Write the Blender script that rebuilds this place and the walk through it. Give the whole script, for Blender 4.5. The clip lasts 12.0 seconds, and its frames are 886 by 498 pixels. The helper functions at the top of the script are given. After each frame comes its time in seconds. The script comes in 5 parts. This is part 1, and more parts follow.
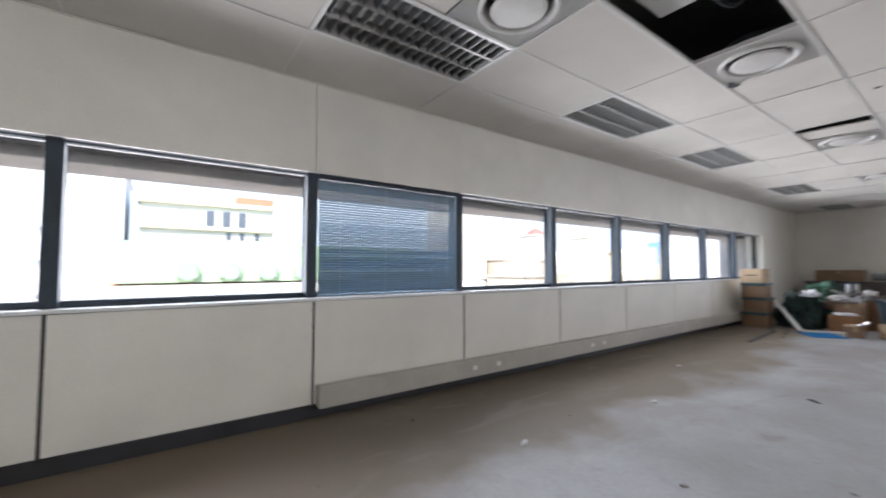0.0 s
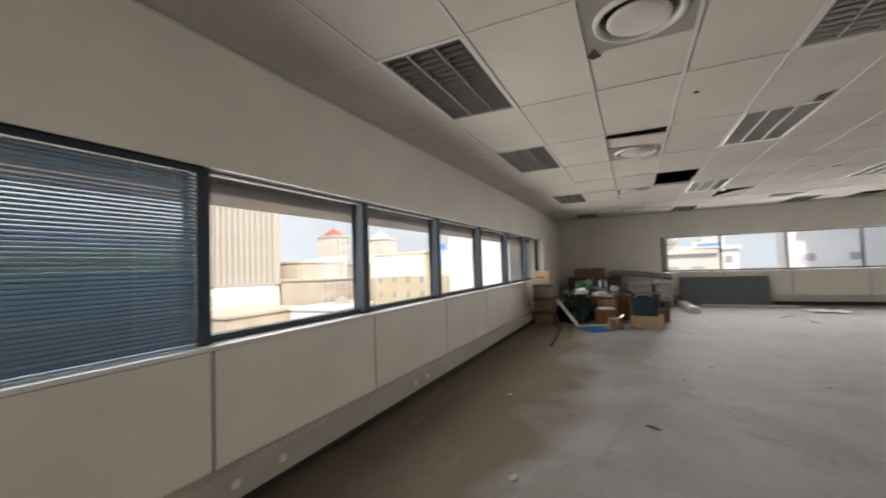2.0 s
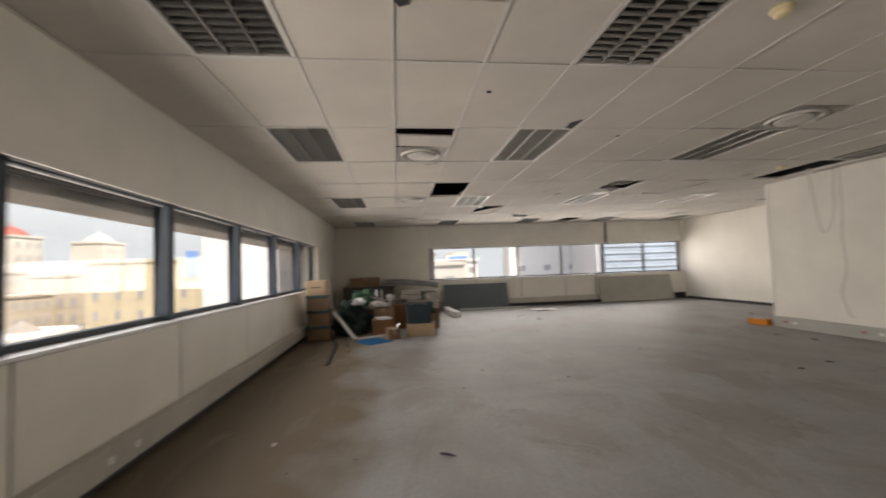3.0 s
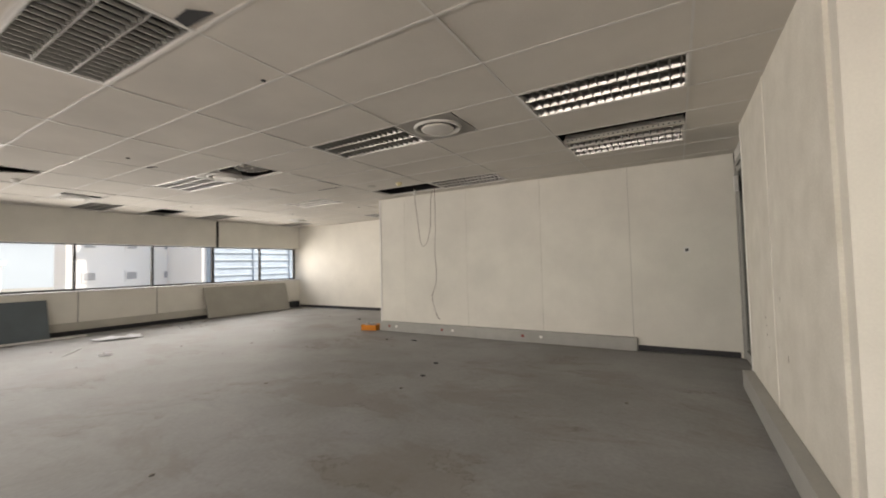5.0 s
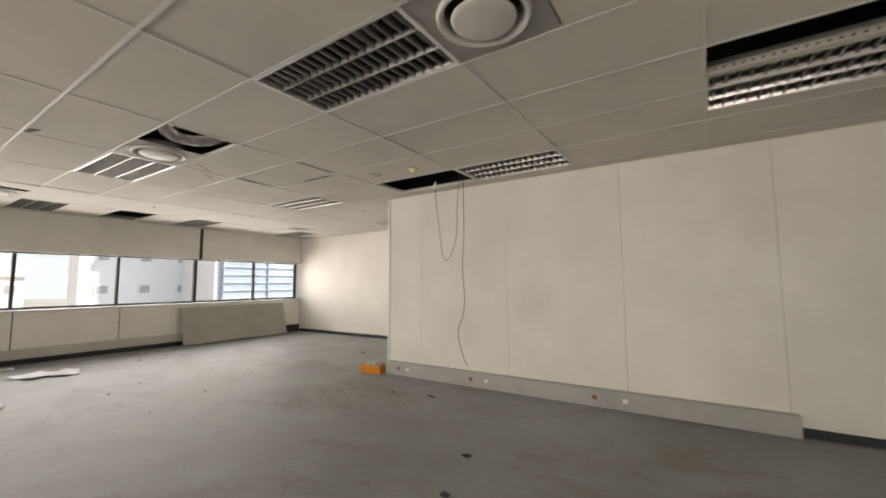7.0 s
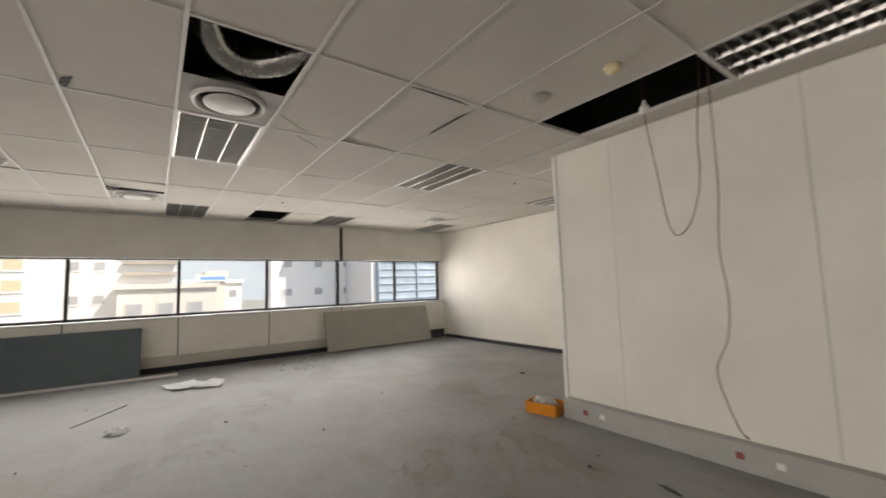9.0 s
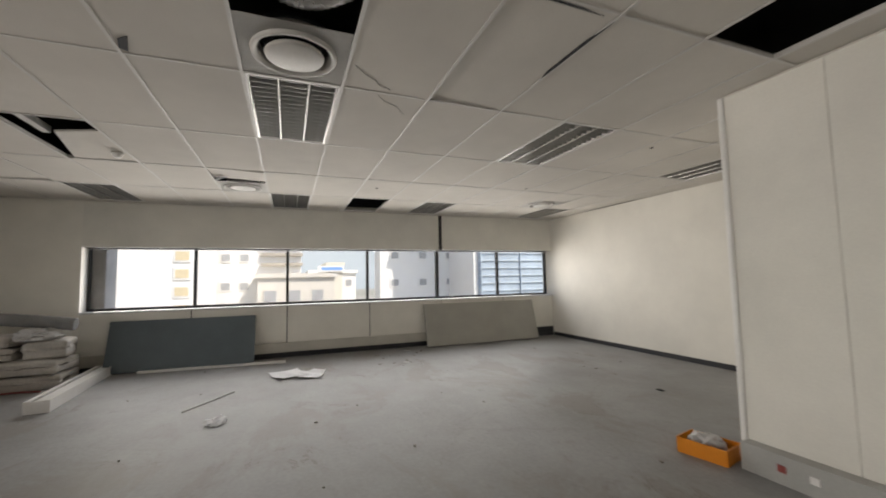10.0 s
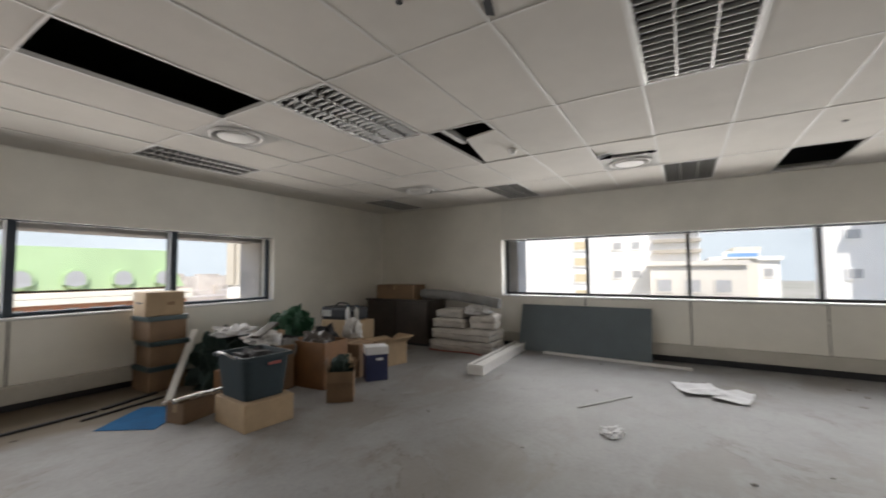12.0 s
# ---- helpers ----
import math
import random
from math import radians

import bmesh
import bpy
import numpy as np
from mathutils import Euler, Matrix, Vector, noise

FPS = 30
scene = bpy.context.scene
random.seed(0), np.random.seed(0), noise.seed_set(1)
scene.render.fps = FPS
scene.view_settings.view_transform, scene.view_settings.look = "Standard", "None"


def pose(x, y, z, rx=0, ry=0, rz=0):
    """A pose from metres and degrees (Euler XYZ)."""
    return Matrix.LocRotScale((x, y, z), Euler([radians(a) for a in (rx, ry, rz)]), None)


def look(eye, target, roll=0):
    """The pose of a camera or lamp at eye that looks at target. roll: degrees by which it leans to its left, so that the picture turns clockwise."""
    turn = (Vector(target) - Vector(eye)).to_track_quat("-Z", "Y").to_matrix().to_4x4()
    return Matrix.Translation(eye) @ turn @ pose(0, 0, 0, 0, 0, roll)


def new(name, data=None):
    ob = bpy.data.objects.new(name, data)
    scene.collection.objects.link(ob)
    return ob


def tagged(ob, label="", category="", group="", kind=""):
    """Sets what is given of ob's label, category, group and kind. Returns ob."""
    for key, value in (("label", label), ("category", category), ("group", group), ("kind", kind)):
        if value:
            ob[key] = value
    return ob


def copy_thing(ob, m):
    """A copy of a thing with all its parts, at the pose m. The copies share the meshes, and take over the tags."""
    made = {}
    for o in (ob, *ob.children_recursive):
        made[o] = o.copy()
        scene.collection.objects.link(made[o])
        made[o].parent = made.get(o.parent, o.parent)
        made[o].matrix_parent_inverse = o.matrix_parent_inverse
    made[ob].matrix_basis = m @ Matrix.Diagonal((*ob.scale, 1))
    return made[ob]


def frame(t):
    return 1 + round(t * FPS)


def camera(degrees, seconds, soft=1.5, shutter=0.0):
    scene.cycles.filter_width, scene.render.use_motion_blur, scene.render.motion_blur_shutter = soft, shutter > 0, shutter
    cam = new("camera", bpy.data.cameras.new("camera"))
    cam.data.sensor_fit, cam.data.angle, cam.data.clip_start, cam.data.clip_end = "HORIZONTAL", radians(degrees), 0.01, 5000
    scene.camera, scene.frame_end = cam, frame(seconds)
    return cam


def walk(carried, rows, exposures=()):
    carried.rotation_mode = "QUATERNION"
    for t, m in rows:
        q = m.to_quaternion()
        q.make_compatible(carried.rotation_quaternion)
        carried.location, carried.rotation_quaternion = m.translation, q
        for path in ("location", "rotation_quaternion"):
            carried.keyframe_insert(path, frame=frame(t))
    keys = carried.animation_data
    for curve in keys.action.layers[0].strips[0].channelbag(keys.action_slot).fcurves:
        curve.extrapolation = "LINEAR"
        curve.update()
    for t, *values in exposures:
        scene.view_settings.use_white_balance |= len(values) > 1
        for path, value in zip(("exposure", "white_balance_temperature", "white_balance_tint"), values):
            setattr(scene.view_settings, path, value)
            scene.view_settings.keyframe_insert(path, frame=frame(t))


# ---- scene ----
cam = camera(96.5, 12.0, soft=1.8, shutter=0.4)
PATH = [
    (0, (0.421, 0.569, 1.141), (1.592, 2.187, 1.241), -0.1),
    (0.5, (0.563, 0.902, 1.205), (1.464, 2.686, 1.275), -1.4),
    (1, (0.79, 1.181, 1.234), (1.922, 2.828, 1.297), -1.9),
    (1.5, (1.099, 1.37, 1.289), (2.644, 2.638, 1.365), -2.0),
    (2, (1.505, 1.579, 1.309), (3.309, 2.439, 1.396), -2.0),
    (2.5, (1.901, 1.769, 1.312), (3.869, 2.115, 1.413), -2.4),
    (3, (2.255, 1.795, 1.268), (4.239, 1.565, 1.368), -2.1),
    (3.5, (2.66, 1.756, 1.27), (4.477, 0.927, 1.371), -1.9),
    (5.5, (3.96, 0.767, 1.286), (4.89, -1.001, 1.376), -1.2),
    (6, (4.196, 0.303, 1.32), (5.14, -1.455, 1.456), -0.4),
    (6.5, (4.496, -0.114, 1.321), (5.485, -1.843, 1.499), -0.2),
    (7, (4.845, -0.508, 1.326), (5.944, -2.172, 1.498), -0.4),
    (9, (6.317, -1.766, 1.331), (7.925, -2.942, 1.506), -1.8),
    (9.5, (6.67, -1.961, 1.331), (8.427, -2.904, 1.489), -1.4),
    (10, (6.985, -2.137, 1.334), (8.843, -2.864, 1.481), -1.1),
    (10.5, (7.279, -2.228, 1.329), (9.216, -2.705, 1.47), -0.6),
    (11, (7.544, -2.225, 1.344), (9.54, -2.263, 1.473), -0.4),
    (11.5, (7.737, -2.173, 1.364), (9.647, -1.593, 1.488), -0.3),
    (12, (7.811, -2.06, 1.353), (9.516, -1.022, 1.464), -0.4),
]
EXPOSURES = [(0.0, 1.7, 5850, 13), (0.5, 1.62, 5850, 13), (1.0, 1.36, 6200, 13), (1.5, 1.1, 6600, 13), (2.5, 0.86, 7050, 14), (3.5, 0.98, 7300, 15), (5.5, 1.24, 7200, 12), (7.0, 1.26, 7200, 12), (9.0, 0.95, 7050, 12), (10.0, 0.84, 6850, 11), (12.0, 0.95, 6600, 11)]
walk(cam, [(t, look(eye, target, roll)) for t, eye, target, roll in PATH], EXPOSURES)

# ---- world and sun ----
world = bpy.data.worlds.new("sky")
scene.world = world
world.use_nodes = True
wt = world.node_tree
sky = wt.nodes.new("ShaderNodeTexSky")
sky.sky_type = "NISHITA"
sky.sun_disc = False
sky.sun_elevation = radians(51)
sky.sun_rotation = radians(225)
sky.dust_density = 1.5
wt.links.new(sky.outputs[0], wt.nodes["Background"].inputs[0])
wt.nodes["Background"].inputs[1].default_value = 0.15
sun = new("sun", bpy.data.lights.new("sun", "SUN"))
sun.data.energy, sun.data.angle, sun.data.color = 3.8, radians(0.6), (1.0, 0.95, 0.88)
sun.matrix_world = look((-80, -80, 140), (0, 0, 0))


def window_light(name, at, toward, width, watts, color):
    """The sky's light at a window opening."""
    ob = new(name, bpy.data.lights.new(name, "AREA"))
    ob.data.shape, ob.data.size, ob.data.size_y = "RECTANGLE", width, 0.98
    ob.data.energy, ob.data.color = watts, color
    ob.data.spread = radians(134)
    ob.matrix_world = look(at, toward)


window_light("north_sky_light", (2.95, 3.826, 1.41), (2.95, 0, 1.2), 17.6, 114, (1.0, 0.97, 0.94))
window_light("east_sky_light", (14.842, -3.35, 1.41), (0, -3.35, 1.41), 8.1, 70, (1.0, 0.98, 0.95))


# ---- materials ----
def mat(name, color, rough=0.6, metal=0.0, vary=0.12, scale=3.0, fine=60.0, bump=0.1, tint=None, random_by_object=0.0, spec=0.5):
    """A surface with colour variation at two scales and a fine relief."""
    m = bpy.data.materials.new(name)
    m.use_nodes = True
    nt = m.node_tree
    b = nt.nodes["Principled BSDF"]
    co = nt.nodes.new("ShaderNodeTexCoord")
    big = nt.nodes.new("ShaderNodeTexNoise")
    big.inputs["Scale"].default_value, big.inputs["Detail"].default_value, big.inputs["Roughness"].default_value = scale, 5, 0.6
    small = nt.nodes.new("ShaderNodeTexNoise")
    small.inputs["Scale"].default_value, small.inputs["Detail"].default_value = fine, 3
    nt.links.new(co.outputs["Object"], big.inputs["Vector"])
    nt.links.new(co.outputs["Object"], small.inputs["Vector"])
    ramp = nt.nodes.new("ShaderNodeValToRGB")
    dark = tint or tuple(c * (1 - 2.2 * vary) for c in color)
    ramp.color_ramp.elements[0].position, ramp.color_ramp.elements[1].position = 0.3, 0.68
    ramp.color_ramp.elements[0].color, ramp.color_ramp.elements[1].color = (*dark, 1), (*[min(1, c * (1 + 0.3 * vary)) for c in color], 1)
    nt.links.new(big.outputs["Fac"], ramp.inputs["Fac"])
    grain = nt.nodes.new("ShaderNodeMix")
    grain.data_type, grain.blend_type = "RGBA", "MULTIPLY"
    grain.inputs["Factor"].default_value = min(1.0, vary * 3)
    gr = nt.nodes.new("ShaderNodeMapRange")
    gr.inputs["From Min"].default_value, gr.inputs["From Max"].default_value = 0.3, 0.7
    gr.inputs["To Min"].default_value, gr.inputs["To Max"].default_value = 0.75, 1.1
    nt.links.new(small.outputs["Fac"], gr.inputs["Value"])
    nt.links.new(ramp.outputs["Color"], grain.inputs["A"])
    nt.links.new(gr.outputs["Result"], grain.inputs["B"])
    last = grain.outputs["Result"]
    if random_by_object:
        info = nt.nodes.new("ShaderNodeObjectInfo")
        r = nt.nodes.new("ShaderNodeMapRange")
        r.inputs["To Min"].default_value, r.inputs["To Max"].default_value = 1 - random_by_object, 1 + random_by_object * 0.4
        nt.links.new(info.outputs["Random"], r.inputs["Value"])
        mul = nt.nodes.new("ShaderNodeMix")
        mul.data_type, mul.blend_type = "RGBA", "MULTIPLY"
        mul.inputs["Factor"].default_value = 1.0
        nt.links.new(last, mul.inputs["A"])
        nt.links.new(r.outputs["Result"], mul.inputs["B"])
        last = mul.outputs["Result"]
    nt.links.new(last, b.inputs["Base Color"])
    b.inputs["Metallic"].default_value = metal
    b.inputs["Specular IOR Level"].default_value = spec
    rr = nt.nodes.new("ShaderNodeMapRange")
    rr.inputs["To Min"].default_value, rr.inputs["To Max"].default_value = max(0.03, rough - 0.12), min(1, rough + 0.12)
    nt.links.new(big.outputs["Fac"], rr.inputs["Value"])
    nt.links.new(rr.outputs["Result"], b.inputs["Roughness"])
    if bump:
        bp = nt.nodes.new("ShaderNodeBump")
        bp.inputs["Strength"].default_value, bp.inputs["Distance"].default_value = bump, 0.004
        nt.links.new(small.outputs["Fac"], bp.inputs["Height"])
        nt.links.new(bp.outputs["Normal"], b.inputs["Normal"])
    return m


def glass(name, tint, gloss=0.1):
    """A tinted pane that lets the view through and mirrors a little."""
    m = bpy.data.materials.new(name)
    m.use_nodes = True
    nt = m.node_tree
    nt.nodes.clear()
    out = nt.nodes.new("ShaderNodeOutputMaterial")
    tr = nt.nodes.new("ShaderNodeBsdfTransparent")
    tr.inputs[0].default_value = (*tint, 1)
    gl = nt.nodes.new("ShaderNodeBsdfGlossy")
    gl.inputs["Roughness"].default_value = 0.02
    mix = nt.nodes.new("ShaderNodeMixShader")
    fr = nt.nodes.new("ShaderNodeFresnel")
    fr.inputs["IOR"].default_value = 1.35
    lessen = nt.nodes.new("ShaderNodeMath")
    lessen.operation = "MULTIPLY"
    lessen.inputs[1].default_value = gloss
    nt.links.new(fr.outputs[0], lessen.inputs[0])
    nt.links.new(lessen.outputs[0], mix.inputs[0])
    nt.links.new(tr.outputs[0], mix.inputs[1])
    nt.links.new(gl.outputs[0], mix.inputs[2])
    nt.links.new(mix.outputs[0], out.inputs[0])
    return m


def floor_material():
    """Bare screed with old glue: grey with brownish stains, and a browner band by the north windows."""
    m = mat("screed", (0.318, 0.321, 0.326), 0.6, 0, 0.11, 0.9, 30, 0.15, tint=(0.222, 0.219, 0.214))
    nt = m.node_tree
    b = nt.nodes["Principled BSDF"]
    old = b.inputs["Base Color"].links[0].from_socket
    co = nt.nodes.new("ShaderNodeTexCoord")
    sep = nt.nodes.new("ShaderNodeSeparateXYZ")
    nt.links.new(co.outputs["Object"], sep.inputs[0])
    n = nt.nodes.new("ShaderNodeTexNoise")
    n.inputs["Scale"].default_value, n.inputs["Detail"].default_value = 1.1, 6
    nt.links.new(co.outputs["Object"], n.inputs["Vector"])
    add = nt.nodes.new("ShaderNodeMath")
    add.operation = "MULTIPLY_ADD"
    add.inputs[1].default_value = 1.6
    nt.links.new(n.outputs["Fac"], add.inputs[0])
    nt.links.new(sep.outputs["Y"], add.inputs[2])
    band = nt.nodes.new("ShaderNodeMapRange")
    band.inputs["From Min"].default_value, band.inputs["From Max"].default_value = 2.8, 3.25
    nt.links.new(add.outputs[0], band.inputs["Value"])
    mix = nt.nodes.new("ShaderNodeMix")
    mix.data_type = "RGBA"
    mix.inputs["B"].default_value = (0.135, 0.103, 0.064, 1)
    half = nt.nodes.new("ShaderNodeMath")
    half.operation = "MULTIPLY"
    half.inputs[1].default_value = 0.92
    nt.links.new(band.outputs["Result"], half.inputs[0])
    nt.links.new(half.outputs[0], mix.inputs["Factor"])
    nt.links.new(old, mix.inputs["A"])
    spots = nt.nodes.new("ShaderNodeTexNoise")
    spots.inputs["Scale"].default_value, spots.inputs["Detail"].default_value, spots.inputs["Roughness"].default_value = 5.5, 8, 0.75
    nt.links.new(co.outputs["Object"], spots.inputs["Vector"])
    sr = nt.nodes.new("ShaderNodeMapRange")
    sr.inputs["From Min"].default_value, sr.inputs["From Max"].default_value = 0.56, 0.72
    sr.inputs["To Max"].default_value = 0.42
    nt.links.new(spots.outputs["Fac"], sr.inputs["Value"])
    mix2 = nt.nodes.new("ShaderNodeMix")
    mix2.data_type = "RGBA"
    mix2.inputs["B"].default_value = (0.16, 0.145, 0.13, 1)
    nt.links.new(sr.outputs["Result"], mix2.inputs["Factor"])
    nt.links.new(mix.outputs["Result"], mix2.inputs["A"])
    # pale scraped streaks where the carpet came off
    st = nt.nodes.new("ShaderNodeTexNoise")
    st.inputs["Scale"].default_value, st.inputs["Detail"].default_value, st.inputs["Distortion"].default_value = 1.0, 6, 1.2
    mp = nt.nodes.new("ShaderNodeMapping")
    mp.inputs["Scale"].default_value, mp.inputs["Rotation"].default_value = (1.0, 3.2, 1.0), (0, 0, radians(24))
    nt.links.new(co.outputs["Object"], mp.inputs["Vector"])
    nt.links.new(mp.outputs["Vector"], st.inputs["Vector"])
    stm = nt.nodes.new("ShaderNodeMapRange")
    stm.inputs["From Min"].default_value, stm.inputs["From Max"].default_value, stm.inputs["To Max"].default_value = 0.56, 0.8, 0.3
    nt.links.new(st.outputs["Fac"], stm.inputs["Value"])
    mix3 = nt.nodes.new("ShaderNodeMix")
    mix3.data_type = "RGBA"
    mix3.inputs["B"].default_value = (0.37, 0.366, 0.36, 1)
    nt.links.new(stm.outputs["Result"], mix3.inputs["Factor"])
    nt.links.new(mix2.outputs["Result"], mix3.inputs["A"])
    # thin dark cracks and trowel lines
    cr2 = nt.nodes.new("ShaderNodeTexVoronoi")
    cr2.feature = "DISTANCE_TO_EDGE"
    cr2.inputs["Scale"].default_value = 0.55
    wob = nt.nodes.new("ShaderNodeVectorMath")
    wob.operation = "MULTIPLY_ADD"
    wob.inputs[1].default_value = (0.35, 0.35, 0.0)
    nt.links.new(spots.outputs["Color"], wob.inputs[0])
    nt.links.new(co.outputs["Object"], wob.inputs[2])
    nt.links.new(wob.outputs["Vector"], cr2.inputs["Vector"])
    crm = nt.nodes.new("ShaderNodeMapRange")
    crm.inputs["From Min"].default_value, crm.inputs["From Max"].default_value = 0.0, 0.008
    crm.inputs["To Min"].default_value, crm.inputs["To Max"].default_value = 0.16, 0.0
    nt.links.new(cr2.outputs["Distance"], crm.inputs["Value"])
    mix4 = nt.nodes.new("ShaderNodeMix")
    mix4.data_type = "RGBA"
    mix4.inputs["B"].default_value = (0.14, 0.125, 0.11, 1)
    nt.links.new(crm.outputs["Result"], mix4.inputs["Factor"])
    nt.links.new(mix3.outputs["Result"], mix4.inputs["A"])
    # brown glue patches with ragged edges, and thin scraper lines along their rims
    gl = nt.nodes.new("ShaderNodeTexNoise")
    gl.inputs["Scale"].default_value, gl.inputs["Detail"].default_value, gl.inputs["Roughness"].default_value, gl.inputs["Distortion"].default_value = 0.7, 9, 0.68, 0.5
    off = nt.nodes.new("ShaderNodeMapping")
    off.inputs["Location"].default_value, off.inputs["Scale"].default_value = (3.7, 1.3, 0.0), (0.8, 1.3, 1.0)
    nt.links.new(co.outputs["Object"], off.inputs["Vector"])
    nt.links.new(off.outputs["Vector"], gl.inputs["Vector"])
    glm = nt.nodes.new("ShaderNodeMapRange")
    glm.inputs["From Min"].default_value, glm.inputs["From Max"].default_value, glm.inputs["To Max"].default_value = 0.53, 0.6, 0.4
    nt.links.new(gl.outputs["Fac"], glm.inputs["Value"])
    mix5 = nt.nodes.new("ShaderNodeMix")
    mix5.data_type = "RGBA"
    mix5.inputs["B"].default_value = (0.195, 0.165, 0.138, 1)
    nt.links.new(glm.outputs["Result"], mix5.inputs["Factor"])
    nt.links.new(mix4.outputs["Result"], mix5.inputs["A"])
    rim = nt.nodes.new("ShaderNodeMath")
    rim.operation, rim.inputs[1].default_value, rim.inputs[2].default_value = "COMPARE", 0.585, 0.004
    nt.links.new(gl.outputs["Fac"], rim.inputs[0])
    rare = nt.nodes.new("ShaderNodeMapRange")
    rare.inputs["From Min"].default_value, rare.inputs["From Max"].default_value, rare.inputs["To Max"].default_value = 0.5, 0.58, 0.5
    nt.links.new(n.outputs["Fac"], rare.inputs["Value"])
    both = nt.nodes.new("ShaderNodeMath")
    both.operation = "MULTIPLY"
    nt.links.new(rim.outputs[0], both.inputs[0])
    nt.links.new(rare.outputs["Result"], both.inputs[1])
    mix6 = nt.nodes.new("ShaderNodeMix")
    mix6.data_type = "RGBA"
    mix6.inputs["B"].default_value = (0.11, 0.095, 0.08, 1)
    nt.links.new(both.outputs[0], mix6.inputs["Factor"])
    nt.links.new(mix5.outputs["Result"], mix6.inputs["A"])
    nt.links.new(mix6.outputs["Result"], b.inputs["Base Color"])
    return m


M_FLOOR = floor_material()
M_WALL = mat("cream_wall_paint", (0.83, 0.803, 0.737), 0.55, 0, 0.05, 1.2, 90, 0.06)
M_SCUFF = mat("scuffed_cream_paint", (0.83, 0.803, 0.737), 0.55, 0, 0.09, 3.5, 70, 0.08, tint=(0.72, 0.69, 0.62))
M_SCUFFMARK = mat("grey_brown_scuff", (0.5, 0.45, 0.39), 0.7, 0, 0.2, 30, 90, 0.1)
M_PANEL = mat("cream_wall_panel", (0.8, 0.78, 0.72), 0.5, 0, 0.05, 1.5, 70, 0.05, random_by_object=0.03)
M_TILE = mat("ceiling_tile", (0.665, 0.632, 0.582), 0.9, 0, 0.07, 0.8, 160, 0.3)
M_BAR = mat("white_grid_bar", (0.66, 0.642, 0.615), 0.54, 0, 0.04, 4, 40, 0.02)
M_DARK = mat("dark_joint", (0.035, 0.037, 0.042), 0.8, 0, 0.1, 5, 50, 0.1)
M_SKIRT = mat("black_vinyl_skirting", (0.03, 0.031, 0.036), 0.5, 0, 0.12, 4, 50, 0.05)
M_TRUNK = mat("grey_steel_trunking", (0.42, 0.42, 0.40), 0.45, 0.0, 0.08, 2.5, 60, 0.04)
M_TRUNK2 = mat("beige_trunking", (0.50, 0.48, 0.43), 0.5, 0.0, 0.08, 2.5, 60, 0.04)
M_FRAME = mat("dark_window_frame", (0.05, 0.066, 0.085), 0.6, 0.0, 0.1, 6, 60, 0.03, spec=0.25)
M_FRAME_E = mat("brown_black_frame", (0.05, 0.05, 0.05), 0.6, 0.0, 0.1, 6, 60, 0.03, spec=0.25)
M_SILL = mat("white_sill", (0.78, 0.79, 0.8), 0.35, 0, 0.04, 3, 60, 0.03)
M_ALU = mat("mirror_louvre", (0.44, 0.43, 0.42), 0.3, 1.0, 0.08, 8, 50, 0.02)
M_BLADE = mat("dull_louvre_blade", (0.3, 0.3, 0.295), 0.36, 1.0, 0.08, 8, 50, 0.02)
M_TRAY = mat("light_tray_inside", (0.62, 0.61, 0.59), 0.45, 0.2, 0.06, 8, 50, 0.02)
M_WHITE = mat("white_metal", (0.8, 0.79, 0.77), 0.4, 0, 0.04, 6, 60, 0.02)
M_VENT = mat("dull_white_vent", (0.64, 0.625, 0.595), 0.5, 0, 0.05, 6, 60, 0.02)
M_TUBE = mat("fluorescent_tube_glass", (0.82, 0.8, 0.78), 0.2, 0, 0.03, 8, 60, 0.0)
M_FOIL = mat("foil_duct", (0.7, 0.69, 0.66), 0.25, 1.0, 0.12, 20, 60, 0.4)
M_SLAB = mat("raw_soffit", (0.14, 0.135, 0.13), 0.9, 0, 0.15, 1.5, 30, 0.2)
M_CONCRETE = mat("exterior_concrete", (0.74, 0.69, 0.64), 0.9, 0, 0.14, 2.0, 25, 0.5)
M_SLAT = mat("blue_grey_blind_slat", (0.31, 0.42, 0.52), 0.55, 0.0, 0.05, 3, 50, 0.0)
M_CARD = mat("cardboard", (0.25, 0.16, 0.095), 0.8, 0, 0.1, 4, 50, 0.1, random_by_object=0.15)
M_CARD2 = mat("pale_cardboard", (0.44, 0.32, 0.2), 0.8, 0, 0.1, 4, 50, 0.1, random_by_object=0.12)
M_BROWN = mat("orange_brown_board", (0.21, 0.098, 0.035), 0.6, 0, 0.12, 5, 50, 0.1)
M_TEAL = mat("dark_teal_plastic", (0.04, 0.075, 0.085), 0.45, 0, 0.1, 5, 40, 0.03)
M_BIN = mat("charcoal_plastic", (0.024, 0.04, 0.05), 0.6, 0, 0.1, 5, 40, 0.05, spec=0.3)
M_NAVY = mat("navy_card", (0.025, 0.035, 0.11), 0.5, 0, 0.1, 6, 40, 0.05)
M_CHEST = mat("dark_stained_wood", (0.06, 0.046, 0.038), 0.45, 0, 0.15, 5, 40, 0.1)
M_PAPER = mat("white_paper", (0.78, 0.79, 0.82), 0.7, 0, 0.06, 6, 60, 0.1)
M_PLASTER = mat("off_white_foam", (0.55, 0.52, 0.48), 0.85, 0, 0.1, 5, 40, 0.2)
M_GREEN = mat("green_netting", (0.012, 0.075, 0.035), 0.7, 0, 0.2, 8, 50, 0.3)
M_DKGREEN = mat("dark_green_cloth", (0.014, 0.036, 0.03), 0.8, 0, 0.2, 6, 50, 0.2)
